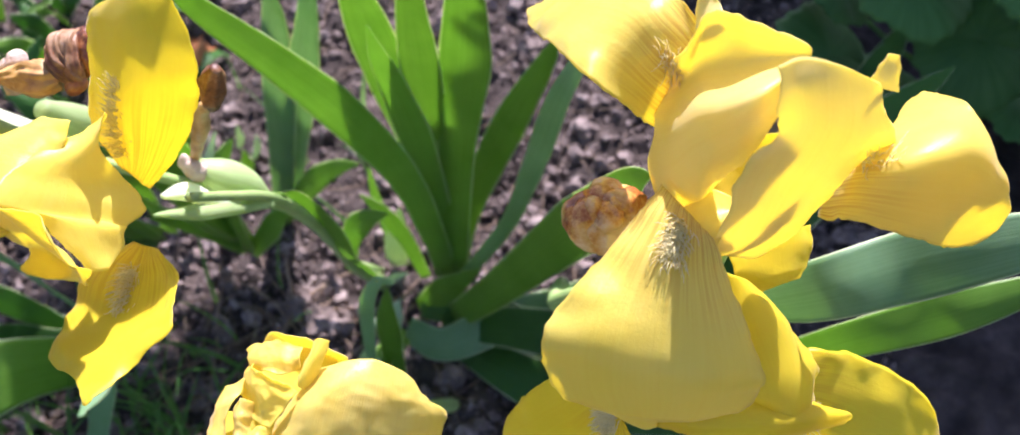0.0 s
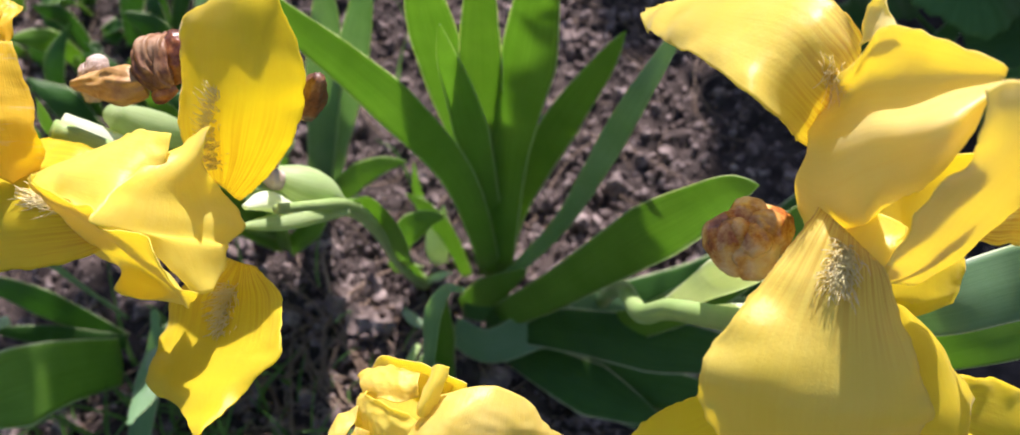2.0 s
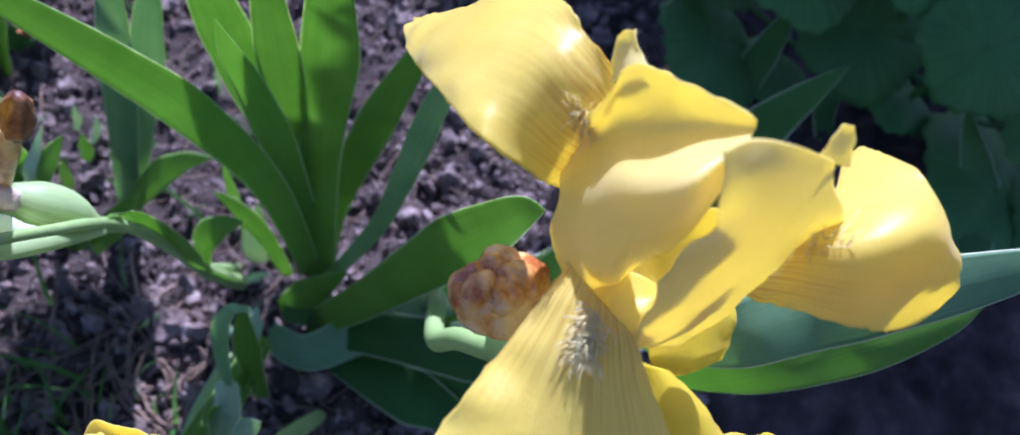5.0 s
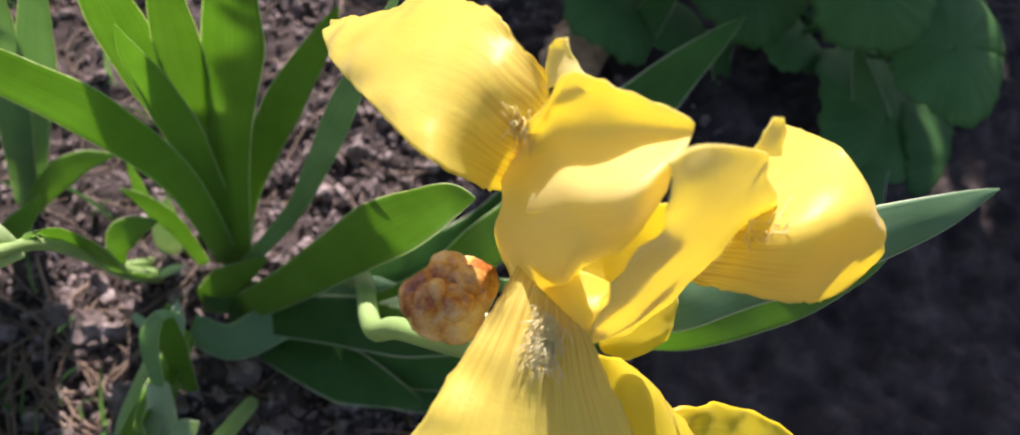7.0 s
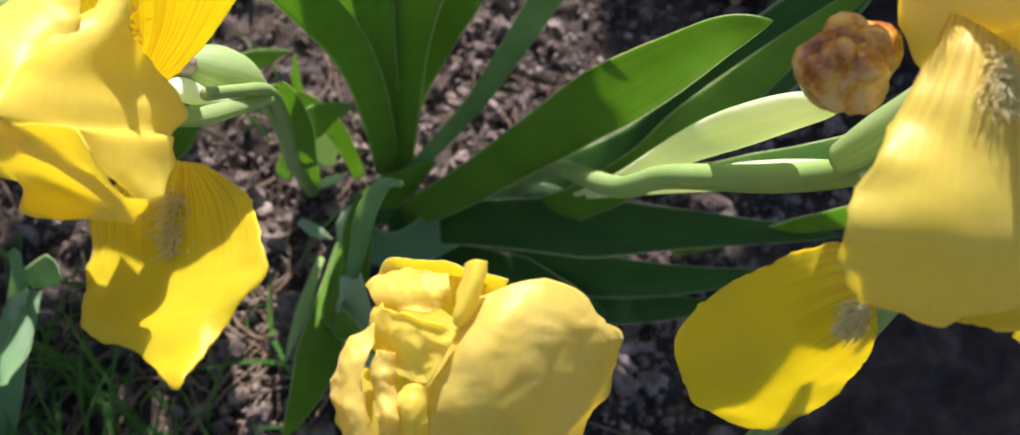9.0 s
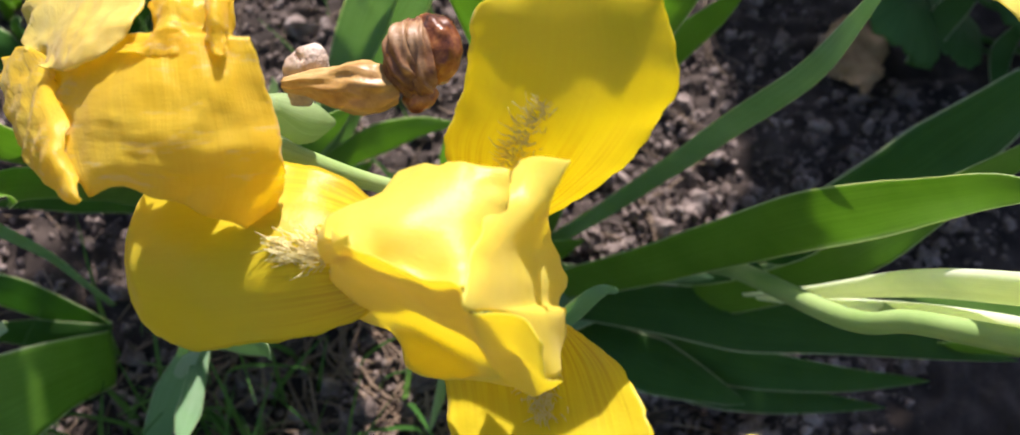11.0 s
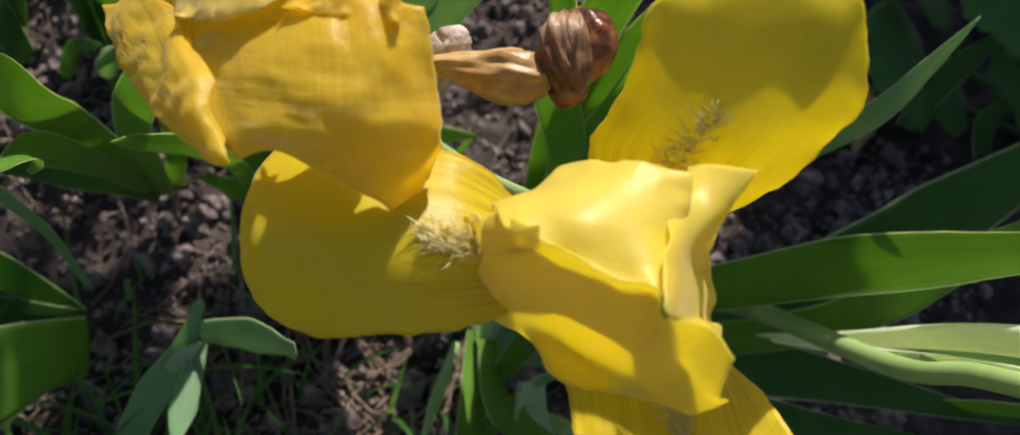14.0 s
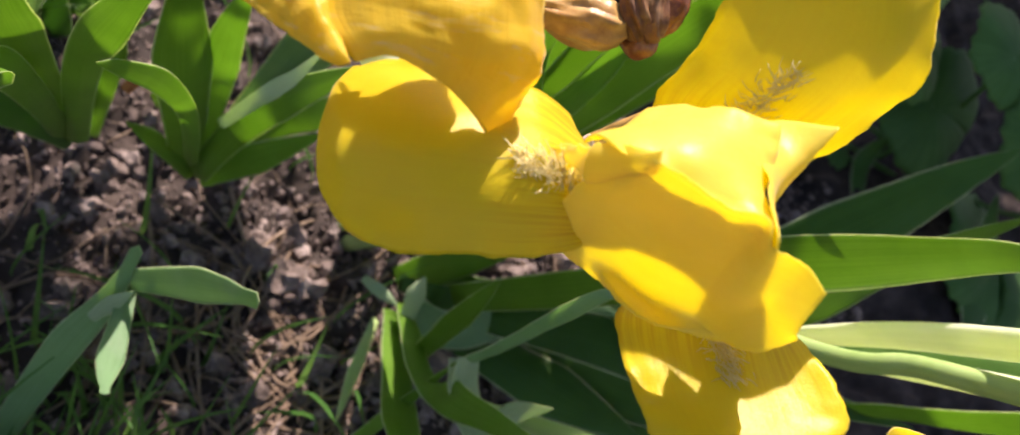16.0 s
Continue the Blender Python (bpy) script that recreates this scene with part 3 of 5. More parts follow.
blade(clump_back, leaf_blue, [(-0.1127, 0.3663, 0.0120), (-0.0963, 0.3664, 0.0720), (-0.0790, 0.3602, 0.1300), (-0.0633, 0.3473, 0.1850), (-0.0541, 0.3360, 0.2150)], 0.0182, roll=0, fold=0.12)
blade(clump_back, leaf_green, [(-0.1144, 0.3647, 0.0120), (-0.1029, 0.3592, 0.0350), (-0.0863, 0.3503, 0.0650), (-0.0693, 0.3417, 0.0880), (-0.0546, 0.3341, 0.1020)], 0.0137, roll=0, fold=0.12)
blade(clump_back, leaf_green, [(-0.1406, 0.3934, 0.0120), (-0.1386, 0.3948, 0.0200), (-0.1386, 0.3970, 0.0300)], 0.0082, roll=0, fold=0.12)
blade(clump_back, leaf_pale, [(-0.1490, 0.4135, 0.0120), (-0.1463, 0.4140, 0.0200), (-0.1469, 0.4164, 0.0280)], 0.0055, roll=0, fold=0.12)
blade(clump_back, leaf_pale, [(-0.1393, 0.4050, 0.0120), (-0.1354, 0.4077, 0.0200), (-0.1354, 0.4117, 0.0260)], 0.0048, roll=0, fold=0.12)
blade(clump_back, leaf_green, [(-0.1474, 0.3775, 0.0120), (-0.1410, 0.3725, 0.0300), (-0.1300, 0.3625, 0.0600)], 0.0123, roll=0, fold=0.12)
blade(clump_back, leaf_green, [(-0.0489, 0.3401, 0.0120), (-0.0548, 0.3482, 0.0350), (-0.0562, 0.3501, 0.0600), (-0.0535, 0.3427, 0.0900)], 0.0056, roll=0, fold=0.12)
blade(clump_back, leaf_green, [(-0.0335, 0.3294, 0.0120), (-0.0394, 0.3297, 0.0450), (-0.0483, 0.3302, 0.0700), (-0.0563, 0.3290, 0.0850)], 0.0090, roll=0, fold=0.12)
blade(clump_back, leaf_pale, [(-0.0485, 0.3364, 0.0120), (-0.0485, 0.3361, 0.0250), (-0.0453, 0.3380, 0.0400), (-0.0423, 0.3396, 0.0600)], 0.0144, roll=0, fold=0.12)
clump_right = thing("iris_clump", (0.08, 0.2, 0.01), "long arching iris leaves beside dark soil", "plant", "iris clumps in the bed")
blade(clump_right, leaf_blue, [(0.0809, 0.3138, 0.0120), (0.0987, 0.2007, 0.2151), (0.1297, 0.1943, 0.2448), (0.1624, 0.1949, 0.2608), (0.1845, 0.1988, 0.2677)], 0.0195, roll=0, fold=0.12)
blade(clump_right, leaf_green, [(0.1047, 0.2779, 0.0120), (0.1179, 0.2063, 0.1753), (0.1445, 0.1975, 0.2129), (0.1674, 0.2013, 0.2228), (0.1805, 0.2070, 0.2272)], 0.0135, roll=0, fold=0.12)
clump_far_left = thing("iris_clump", (-0.2, 0.36, 0.01), "broad iris leaves at the bed's edge", "plant", "iris clumps in the bed")
blade(clump_far_left, leaf_green, [(-0.1756, 0.3428, 0.0250), (-0.1851, 0.3104, 0.1000), (-0.1903, 0.2803, 0.1650), (-0.1923, 0.2646, 0.2050), (-0.1936, 0.2515, 0.2400)], 0.0206, roll=8, fold=0.2)
blade(clump_far_left, leaf_green, [(-0.1770, 0.3442, 0.0200), (-0.1830, 0.3042, 0.1000), (-0.1871, 0.2680, 0.1650), (-0.1880, 0.2425, 0.2000), (-0.1905, 0.2287, 0.2120)], 0.0120, roll=-15, fold=0.2)
blade(clump_far_left, leaf_shaded, [(-0.1756, 0.3435, 0.0200), (-0.1915, 0.3242, 0.0600), (-0.2043, 0.3081, 0.0900), (-0.2129, 0.2878, 0.1200)], 0.0131, roll=0, fold=0.12)
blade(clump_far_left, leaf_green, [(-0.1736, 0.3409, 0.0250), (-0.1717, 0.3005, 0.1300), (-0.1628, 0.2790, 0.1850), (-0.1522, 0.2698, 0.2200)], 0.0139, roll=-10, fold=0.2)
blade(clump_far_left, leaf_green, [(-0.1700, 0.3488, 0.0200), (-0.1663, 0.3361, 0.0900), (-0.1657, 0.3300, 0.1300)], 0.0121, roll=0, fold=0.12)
blade(clump_far_left, leaf_shaded, [(-0.1994, 0.2869, 0.0150), (-0.2136, 0.2853, 0.0400), (-0.2300, 0.2827, 0.0700), (-0.2502, 0.2808, 0.0900)], 0.0142, roll=0, fold=0.12)
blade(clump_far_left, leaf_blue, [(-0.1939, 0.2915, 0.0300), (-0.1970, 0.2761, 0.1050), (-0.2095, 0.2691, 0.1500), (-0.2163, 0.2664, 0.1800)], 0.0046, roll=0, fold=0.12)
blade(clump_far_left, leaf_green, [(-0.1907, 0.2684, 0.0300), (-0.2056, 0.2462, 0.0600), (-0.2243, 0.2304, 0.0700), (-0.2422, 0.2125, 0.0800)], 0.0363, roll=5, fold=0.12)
blade(clump_far_left, leaf_shaded, [(-0.1956, 0.2835, 0.0200), (-0.2193, 0.2755, 0.0400), (-0.2433, 0.2687, 0.0600)], 0.0115, roll=0, fold=0.12)
blade(clump_far_left, leaf_pale, [(-0.2088, 0.2526, 0.1000), (-0.2161, 0.2445, 0.1050), (-0.2263, 0.2346, 0.1100)], 0.0062, roll=0, fold=0.12)
blade(clump_far_left, orange_leaf, [(-0.1594, 0.3677, 0.0300), (-0.1564, 0.3679, 0.0400), (-0.1550, 0.3677, 0.0500)], 0.0071, roll=0, fold=0.12)
clump_left = thing("iris_clump", (-0.16, 0.34, 0.01), "small iris fan with bright and dull green leaves", "plant", "iris clumps in the bed")
blade(clump_left, leaf_green, [(-0.1297, 0.3402, 0.0250), (-0.1389, 0.3260, 0.0900), (-0.1448, 0.3242, 0.1300), (-0.1483, 0.3208, 0.1700)], 0.0213, roll=0, fold=0.2)
blade(clump_left, leaf_green, [(-0.1263, 0.3408, 0.0250), (-0.1298, 0.3335, 0.0800), (-0.1309, 0.3248, 0.1300), (-0.1286, 0.3159, 0.1700)], 0.0151, roll=10, fold=0.2)
blade(clump_left, leaf_green, [(-0.1286, 0.3373, 0.0300), (-0.1382, 0.2971, 0.1200), (-0.1483, 0.2783, 0.1600), (-0.1588, 0.2620, 0.1850), (-0.1650, 0.2559, 0.1930)], 0.0081, roll=25, fold=0.12)
blade(clump_left, leaf_green, [(-0.1265, 0.3352, 0.0250), (-0.1201, 0.3259, 0.0700), (-0.1121, 0.3097, 0.1200), (-0.1014, 0.3064, 0.1400), (-0.0920, 0.3050, 0.1550)], 0.0144, roll=10, fold=0.2)
blade(clump_left, leaf_pale, [(-0.1252, 0.3185, 0.0900), (-0.1166, 0.3111, 0.1200), (-0.1091, 0.3105, 0.1350), (-0.1023, 0.3131, 0.1500)], 0.0064, roll=0, fold=0.12)
blade(clump_left, leaf_green, [(-0.1247, 0.3380, 0.0200), (-0.1071, 0.3329, 0.0500), (-0.0866, 0.3276, 0.0850)], 0.0135, roll=0, fold=0.12)
blade(clump_left, leaf_green, [(-0.1282, 0.3385, 0.0200), (-0.1446, 0.3319, 0.0500), (-0.1570, 0.3180, 0.0800)], 0.0076, roll=0, fold=0.12)
sprout_left = thing("iris_sprout", (-0.2, 0.2, 0.01), "blue-green young iris shoot over dark soil", "plant", "young iris shoots")
blade(sprout_left, leaf_blue, [(-0.1866, 0.1995, 0.0000), (-0.1734, 0.2237, 0.0300), (-0.1613, 0.2386, 0.0620), (-0.1507, 0.2461, 0.0880), (-0.1455, 0.2541, 0.1100)], 0.0124, roll=0, fold=0.12, blunt=0.3)
blade(sprout_left, leaf_blue, [(-0.1460, 0.2493, 0.0950), (-0.1345, 0.2417, 0.1130), (-0.1236, 0.2300, 0.1360), (-0.1152, 0.2189, 0.1550)], 0.0113, roll=0, fold=0.12, blunt=0.4)
blade(sprout_left, leaf_blue, [(-0.1459, 0.2481, 0.0880), (-0.1469, 0.2304, 0.0920), (-0.1477, 0.2176, 0.0970), (-0.1474, 0.2080, 0.1020)], 0.0089, roll=0, fold=0.12, blunt=0.3)
blade(sprout_left, leaf_pale, [(-0.1551, 0.2414, 0.0800), (-0.1502, 0.2422, 0.0900), (-0.1445, 0.2440, 0.0980)], 0.0057, roll=0, fold=0.12)
sprout_front = thing("iris_sprout", (-0.07, 0.25, 0.01), "pale blue-green iris shoots with curling tips", "plant", "young iris shoots")
blade(sprout_front, leaf_blue, [(-0.0362, 0.2354, 0.1000), (-0.0323, 0.2308, 0.1300), (-0.0280, 0.2276, 0.1600), (-0.0221, 0.2275, 0.1760), (-0.0164, 0.2286, 0.1740)], 0.0064, roll=0, fold=0.12, blunt=0.3)
blade(sprout_front, leaf_pale, [(-0.0360, 0.2354, 0.1050), (-0.0353, 0.2255, 0.1000), (-0.0334, 0.2089, 0.1050), (-0.0298, 0.1943, 0.1100)], 0.0119, roll=0, fold=0.12)
blade(sprout_front, leaf_pale, [(-0.0328, 0.2086, 0.1000), (-0.0251, 0.2131, 0.1150), (-0.0180, 0.2106, 0.1300)], 0.0084, roll=0, fold=0.12)
blade(sprout_front, leaf_green, [(-0.0669, 0.2219, 0.0120), (-0.0562, 0.2251, 0.0450), (-0.0456, 0.2322, 0.0700), (-0.0365, 0.2379, 0.1000)], 0.0060, roll=0, fold=0.12)
blade(sprout_front, leaf_blue, [(-0.0365, 0.2893, 0.0300), (-0.0181, 0.2788, 0.0350), (0.0048, 0.2870, 0.0400), (0.0302, 0.2958, 0.0450), (0.0556, 0.2916, 0.0500)], 0.0203, roll=0, fold=0.12)
blade(sprout_front, leaf_green, [(-0.0390, 0.2842, 0.0400), (-0.0419, 0.2461, 0.0700), (-0.0414, 0.2226, 0.1000), (-0.0356, 0.2057, 0.1250), (-0.0262, 0.1877, 0.1500)], 0.0133, roll=0, fold=0.12)
blade(sprout_front, leaf_green, [(-0.0398, 0.2857, 0.0300), (-0.0467, 0.2417, 0.0600), (-0.0522, 0.2046, 0.0900), (-0.0582, 0.1753, 0.1200)], 0.0170, roll=0, fold=0.12)
blade(sprout_front, stem_skin, [(-0.0507, 0.2764, 0.0400), (-0.0587, 0.2522, 0.0420), (-0.0663, 0.2282, 0.0450)], 0.0055, roll=0, fold=0.12)
blade(sprout_front, leaf_pale, [(-0.0578, 0.2908, 0.0450), (-0.0522, 0.2836, 0.0500), (-0.0448, 0.2786, 0.0500)], 0.0056, roll=0, fold=0.12)
blade(sprout_front, leaf_pale, [(-0.0403, 0.2731, 0.0450), (-0.0390, 0.2815, 0.0550), (-0.0369, 0.2882, 0.0600)], 0.0087, roll=0, fold=0.12)
blade(sprout_front, leaf_green, [(-0.0368, 0.2603, 0.0300), (-0.0351, 0.2574, 0.0700), (-0.0330, 0.2571, 0.1000), (-0.0302, 0.2589, 0.1200)], 0.0116, roll=0, fold=0.12)
blade(sprout_front, leaf_pale, [(-0.0359, 0.2400, 0.0900), (-0.0378, 0.2253, 0.1000), (-0.0368, 0.2091, 0.1100)], 0.0081, roll=0, fold=0.12)

weed = thing("weed", (-0.25, 0.45, 0.01), "low green weeds growing beyond the iris clumps", "plant")


def build_weed():
    rng = random.Random(77)
    for k in range(46):
        x, y = rng.uniform(-0.33, -0.17), rng.uniform(0.40, 0.52)
        a, reach, rise = rng.uniform(0, 6.28), rng.uniform(0.012, 0.04), rng.uniform(0.02, 0.06)
        pts = [(x, y, 0.008), (x + 0.4 * reach * math.cos(a), y + 0.4 * reach * math.sin(a), 0.008 + 0.7 * rise), (x + reach * math.cos(a), y + reach * math.sin(a), 0.008 + rise)]
        blade(weed, leaf_shaded if rng.random() < 0.55 else leaf_green, pts, rng.uniform(0.008, 0.018), roll=rng.uniform(-20, 20), fold=0.2)


build_weed()

shrub = thing("leafy_bush", (0.30, 0.46, 0.0), "leafy bush with broad scalloped dark green leaves", "shrub", "bushes round the bed")
lobed_leaf(shrub, (0.1732, 0.4379, 0.0641), 0.0339, 20)
lobed_leaf(shrub, (0.2152, 0.4427, 0.0344), 0.0238, 80)
lobed_leaf(shrub, (0.2438, 0.4353, 0.0789), 0.0348, -10)
lobed_leaf(shrub, (0.2745, 0.4267, 0.0402), 0.0251, 40)
lobed_leaf(shrub, (0.2792, 0.3932, 0.1140), 0.0329, 10)
lobed_leaf(shrub, (0.3189, 0.3774, 0.0241), 0.0427, 60)
lobed_leaf(shrub, (0.2610, 0.4428, -0.0097), 0.0219, 0)
lobed_leaf(shrub, (0.2981, 0.4235, -0.0194), 0.0329, 90)
lobed_leaf(shrub, (0.3198, 0.4480, -0.0025), 0.0256, 30)
lobed_leaf(shrub, (0.3346, 0.3836, 0.0763), 0.0365, 0)
lobed_leaf(shrub, (0.3615, 0.3620, 0.0056), 0.0368, 70)
lobed_leaf(shrub, (0.2050, 0.4484, 0.1082), 0.0304, 0)
lobed_leaf(shrub, (0.2543, 0.4353, 0.1269), 0.0292, 50)
lobed_leaf(shrub, (0.2537, 0.4196, -0.0483), 0.0226, 20)
lobed_leaf(shrub, (0.1766, 0.4582, 0.0887), 0.0221, 120)
blade(shrub, leaf_shrub, [(0.1915, 0.4257, 0.0222), (0.1989, 0.4358, 0.0526), (0.2083, 0.4353, 0.1002)], 0.018, roll=0, fold=0.12)
blade(shrub, leaf_shrub, [(0.2402, 0.4080, 0.0120), (0.2446, 0.4368, 0.0209), (0.2490, 0.4414, 0.0477)], 0.014, roll=0, fold=0.12)
blade(shrub, leaf_shrub, [(0.3026, 0.3340, 0.0120), (0.3124, 0.3747, 0.0220), (0.2953, 0.4019, 0.0615)], 0.026, roll=0, fold=0.12)


def shade_leaf(bush, rng, x, reach, size):
    """An unseen leaf added high beyond the bed; its shade lands at (x, reach)."""
    z = max(rng.uniform(0.25, 0.8), (0.58 - reach) / SLOPE.y + rng.uniform(0, 0.1))
    lobed_leaf(bush, (x + SLOPE.x * z, SLOPE.y * z + reach, z), size, rng.uniform(0, 360), 0.03)


def shade_crown():
    """The bush goes on behind, unseen: branches and leaf tiers added to shade the soil."""
    rng = random.Random(31)
    for k in range(12):
        top = Vector((rng.uniform(0.15, 0.60), rng.uniform(0.75, 1.15), rng.uniform(0.4, 0.75)))
        mid = Vector((0.30, 0.60, 0.0)).lerp(top, 0.5) + Vector((rng.uniform(-0.03, 0.03), rng.uniform(0, 0.06), 0.05))
        tube("branch", shrub, stem_skin, [(0.30 + rng.uniform(-0.03, 0.03), 0.58 + rng.uniform(-0.02, 0.03), -0.01), tuple(mid), tuple(top)], [0.006, 0.005, 0.002], n=18, sides=8)
    for k in range(255):
        shade_leaf(shrub, rng, rng.uniform(0.118, 0.60), rng.uniform(0.12, 0.62), rng.uniform(0.03, 0.045))
    for k in range(45):
        shade_leaf(shrub, rng, rng.uniform(0.03, 0.14), rng.uniform(0.50, 0.75), rng.uniform(0.03, 0.045))
    for k in range(70):
        shade_leaf(shrub, rng, rng.uniform(0.105, 0.27), rng.uniform(0.28, 0.56), rng.uniform(0.022, 0.034))
    for k in range(6):
        shade_leaf(shrub, rng, rng.uniform(0.02, 0.13), rng.uniform(0.10, 0.26), rng.uniform(0.018, 0.030))


shade_crown()

# never in view: added only to cast shade on the bed
shade_bush = thing("leafy_bush", (-0.24, 0.95, 0.0), "unseen leafy bush added behind the flower bed to shade it", "shrub", "bushes round the bed")


def build_shade_bush():
    """An unseen second bush beyond the bed, added to shade its left soil and low leaves."""
    rng = random.Random(57)
    for k in range(7):
        top = Vector((rng.uniform(-0.22, 0.0), rng.uniform(0.75, 1.0), rng.uniform(0.45, 0.75)))
        tube("branch", shade_bush, stem_skin, [(-0.24 + rng.uniform(-0.03, 0.03), 0.95 + rng.uniform(-0.03, 0.03), -0.01), (0.5 * top.x - 0.12, 0.93, 0.3), tuple(top)], [0.005, 0.004, 0.002], n=18, sides=8)
    for k in range(32):
        x = rng.uniform(-0.27, -0.06)
        if abs(x + 0.097) > 0.02 and not -0.08 < x < -0.045:
            shade_leaf(shade_bush, rng, x, rng.uniform(0.12, 0.30), rng.uniform(0.018, 0.030))
    for k in range(16):
        shade_leaf(shade_bush, rng, rng.uniform(-0.025, 0.06), rng.uniform(0.14, 0.26), rng.uniform(0.016, 0.026))
    rng = random.Random(91)
    for k in range(22):
        shade_leaf(shade_bush, rng, rng.uniform(-0.02, 0.025), rng.uniform(0.03, 0.14), rng.uniform(0.016, 0.022))
    for k in range(10):
        shade_leaf(shade_bush, rng, rng.uniform(0.025, 0.06), rng.uniform(0.10, 0.16), rng.uniform(0.016, 0.022))
    for k in range(14):
        shade_leaf(shade_bush, rng, rng.uniform(-0.03, 0.01), rng.uniform(0.16, 0.25), rng.uniform(0.015, 0.022))
    for k in range(11):
        shade_leaf(shade_bush, rng, rng.uniform(0.025, 0.065), rng.uniform(0.07, 0.16), rng.uniform(0.016, 0.024))
    for k in range(16):
        shade_leaf(shade_bush, rng, rng.uniform(0.04, 0.16), rng.uniform(0.06, 0.20), rng.uniform(0.016, 0.026))


build_shade_bush()

# ---- flowers ----
flower_left = thing("iris_flower", (-0.03, 0.32, 0.01), "open bright yellow bearded iris bloom on its stalk", "flower", "irises in bloom")
petal("fall", flower_left, petal_yellow, [((-0.0655, 0.1974, 0.2790), (-0.0612, 0.1955, 0.2783), (-0.0590, 0.1948, 0.2726)), ((-0.0699, 0.2012, 0.2829), (-0.0568, 0.1955, 0.2892), (-0.0505, 0.1942, 0.2831)), ((-0.0715, 0.2049, 0.2881), (-0.0537, 0.1968, 0.2996), (-0.0420, 0.1955, 0.2953)), ((-0.0692, 0.2078, 0.2964), (-0.0506, 0.1992, 0.3087), (-0.0380, 0.1978, 0.3070)), ((-0.0677, 0.2126, 0.3039), (-0.0492, 0.2034, 0.3159), (-0.0365, 0.2001, 0.3132)), ((-0.0667, 0.2173, 0.3088), (-0.0497, 0.2080, 0.3196), (-0.0390, 0.2033, 0.3199)), ((-0.0578, 0.2154, 0.3172), (-0.0490, 0.2119, 0.3224), (-0.0412, 0.2089, 0.3244)), ((-0.0508, 0.2140, 0.3222), (-0.0477, 0.2130, 0.3238), (-0.0440, 0.2120, 0.3251))],
      belly=0.002, ruffle=0.0005, seed=1, beard=(0.10, 0.42, 0.33))
petal("fall", flower_left, petal_yellow, [((-0.0792, 0.1938, 0.2807), (-0.0811, 0.1850, 0.2812), (-0.0832, 0.1775, 0.2798)), ((-0.0894, 0.1991, 0.2844), (-0.0900, 0.1837, 0.2852), (-0.0869, 0.1745, 0.2800)), ((-0.0974, 0.2019, 0.2849), (-0.0972, 0.1832, 0.2865), (-0.0950, 0.1717, 0.2804)), ((-0.1065, 0.2034, 0.2837), (-0.1066, 0.1834, 0.2851), (-0.1039, 0.1711, 0.2788)), ((-0.1151, 0.2050, 0.2802), (-0.1147, 0.1849, 0.2813), (-0.1119, 0.1718, 0.2748)), ((-0.1238, 0.2037, 0.2750), (-0.1212, 0.1870, 0.2766), (-0.1194, 0.1754, 0.2711)), ((-0.1260, 0.1938, 0.2733), (-0.1250, 0.1885, 0.2732), (-0.1238, 0.1809, 0.2707)), ((-0.1263, 0.1891, 0.2719), (-0.1260, 0.1874, 0.2716), (-0.1255, 0.1848, 0.2710))],
      belly=0.003, ruffle=0.0006, seed=2, beard=(0.10, 0.32))
petal("fall", flower_left, petal_yellow, [((-0.0598, 0.1792, 0.2733), (-0.0546, 0.1762, 0.2751), (-0.0505, 0.1743, 0.2770)), ((-0.0712, 0.1733, 0.2683), (-0.0554, 0.1689, 0.2734), (-0.0431, 0.1652, 0.2804)), ((-0.0716, 0.1628, 0.2688), (-0.0554, 0.1594, 0.2738), (-0.0398, 0.1531, 0.2831)), ((-0.0707, 0.1544, 0.2710), (-0.0551, 0.1506, 0.2759), (-0.0408, 0.1485, 0.2834)), ((-0.0695, 0.1473, 0.2738), (-0.0542, 0.1430, 0.2791), (-0.0456, 0.1441, 0.2821)), ((-0.0601, 0.1406, 0.2785), (-0.0528, 0.1380, 0.2818), (-0.0489, 0.1387, 0.2829)), ((-0.0539, 0.1327, 0.2842), (-0.0528, 0.1320, 0.2850), (-0.0519, 0.1326, 0.2849))],
      belly=0.002, ruffle=0.0006, seed=3, beard=(0.14, 0.36, 0.5))
petal("standard", flower_left, petal_bright, [((-0.0899, 0.1864, 0.2938), (-0.0903, 0.1811, 0.2995), (-0.0905, 0.1761, 0.3050)), ((-0.0844, 0.1903, 0.2936), (-0.0852, 0.1813, 0.3017), (-0.0865, 0.1738, 0.3063)), ((-0.0787, 0.1927, 0.2966), (-0.0803, 0.1790, 0.3053), (-0.0812, 0.1711, 0.3066)), ((-0.0740, 0.1913, 0.3024), (-0.0745, 0.1790, 0.3059), (-0.0762, 0.1679, 0.3072)), ((-0.0689, 0.1883, 0.3067), (-0.0697, 0.1786, 0.3052), (-0.0713, 0.1662, 0.3089)), ((-0.0633, 0.1870, 0.3071), (-0.0653, 0.1801, 0.3031), (-0.0692, 0.1631, 0.3071))],
      belly=0.002, ruffle=0.0006, seed=4)
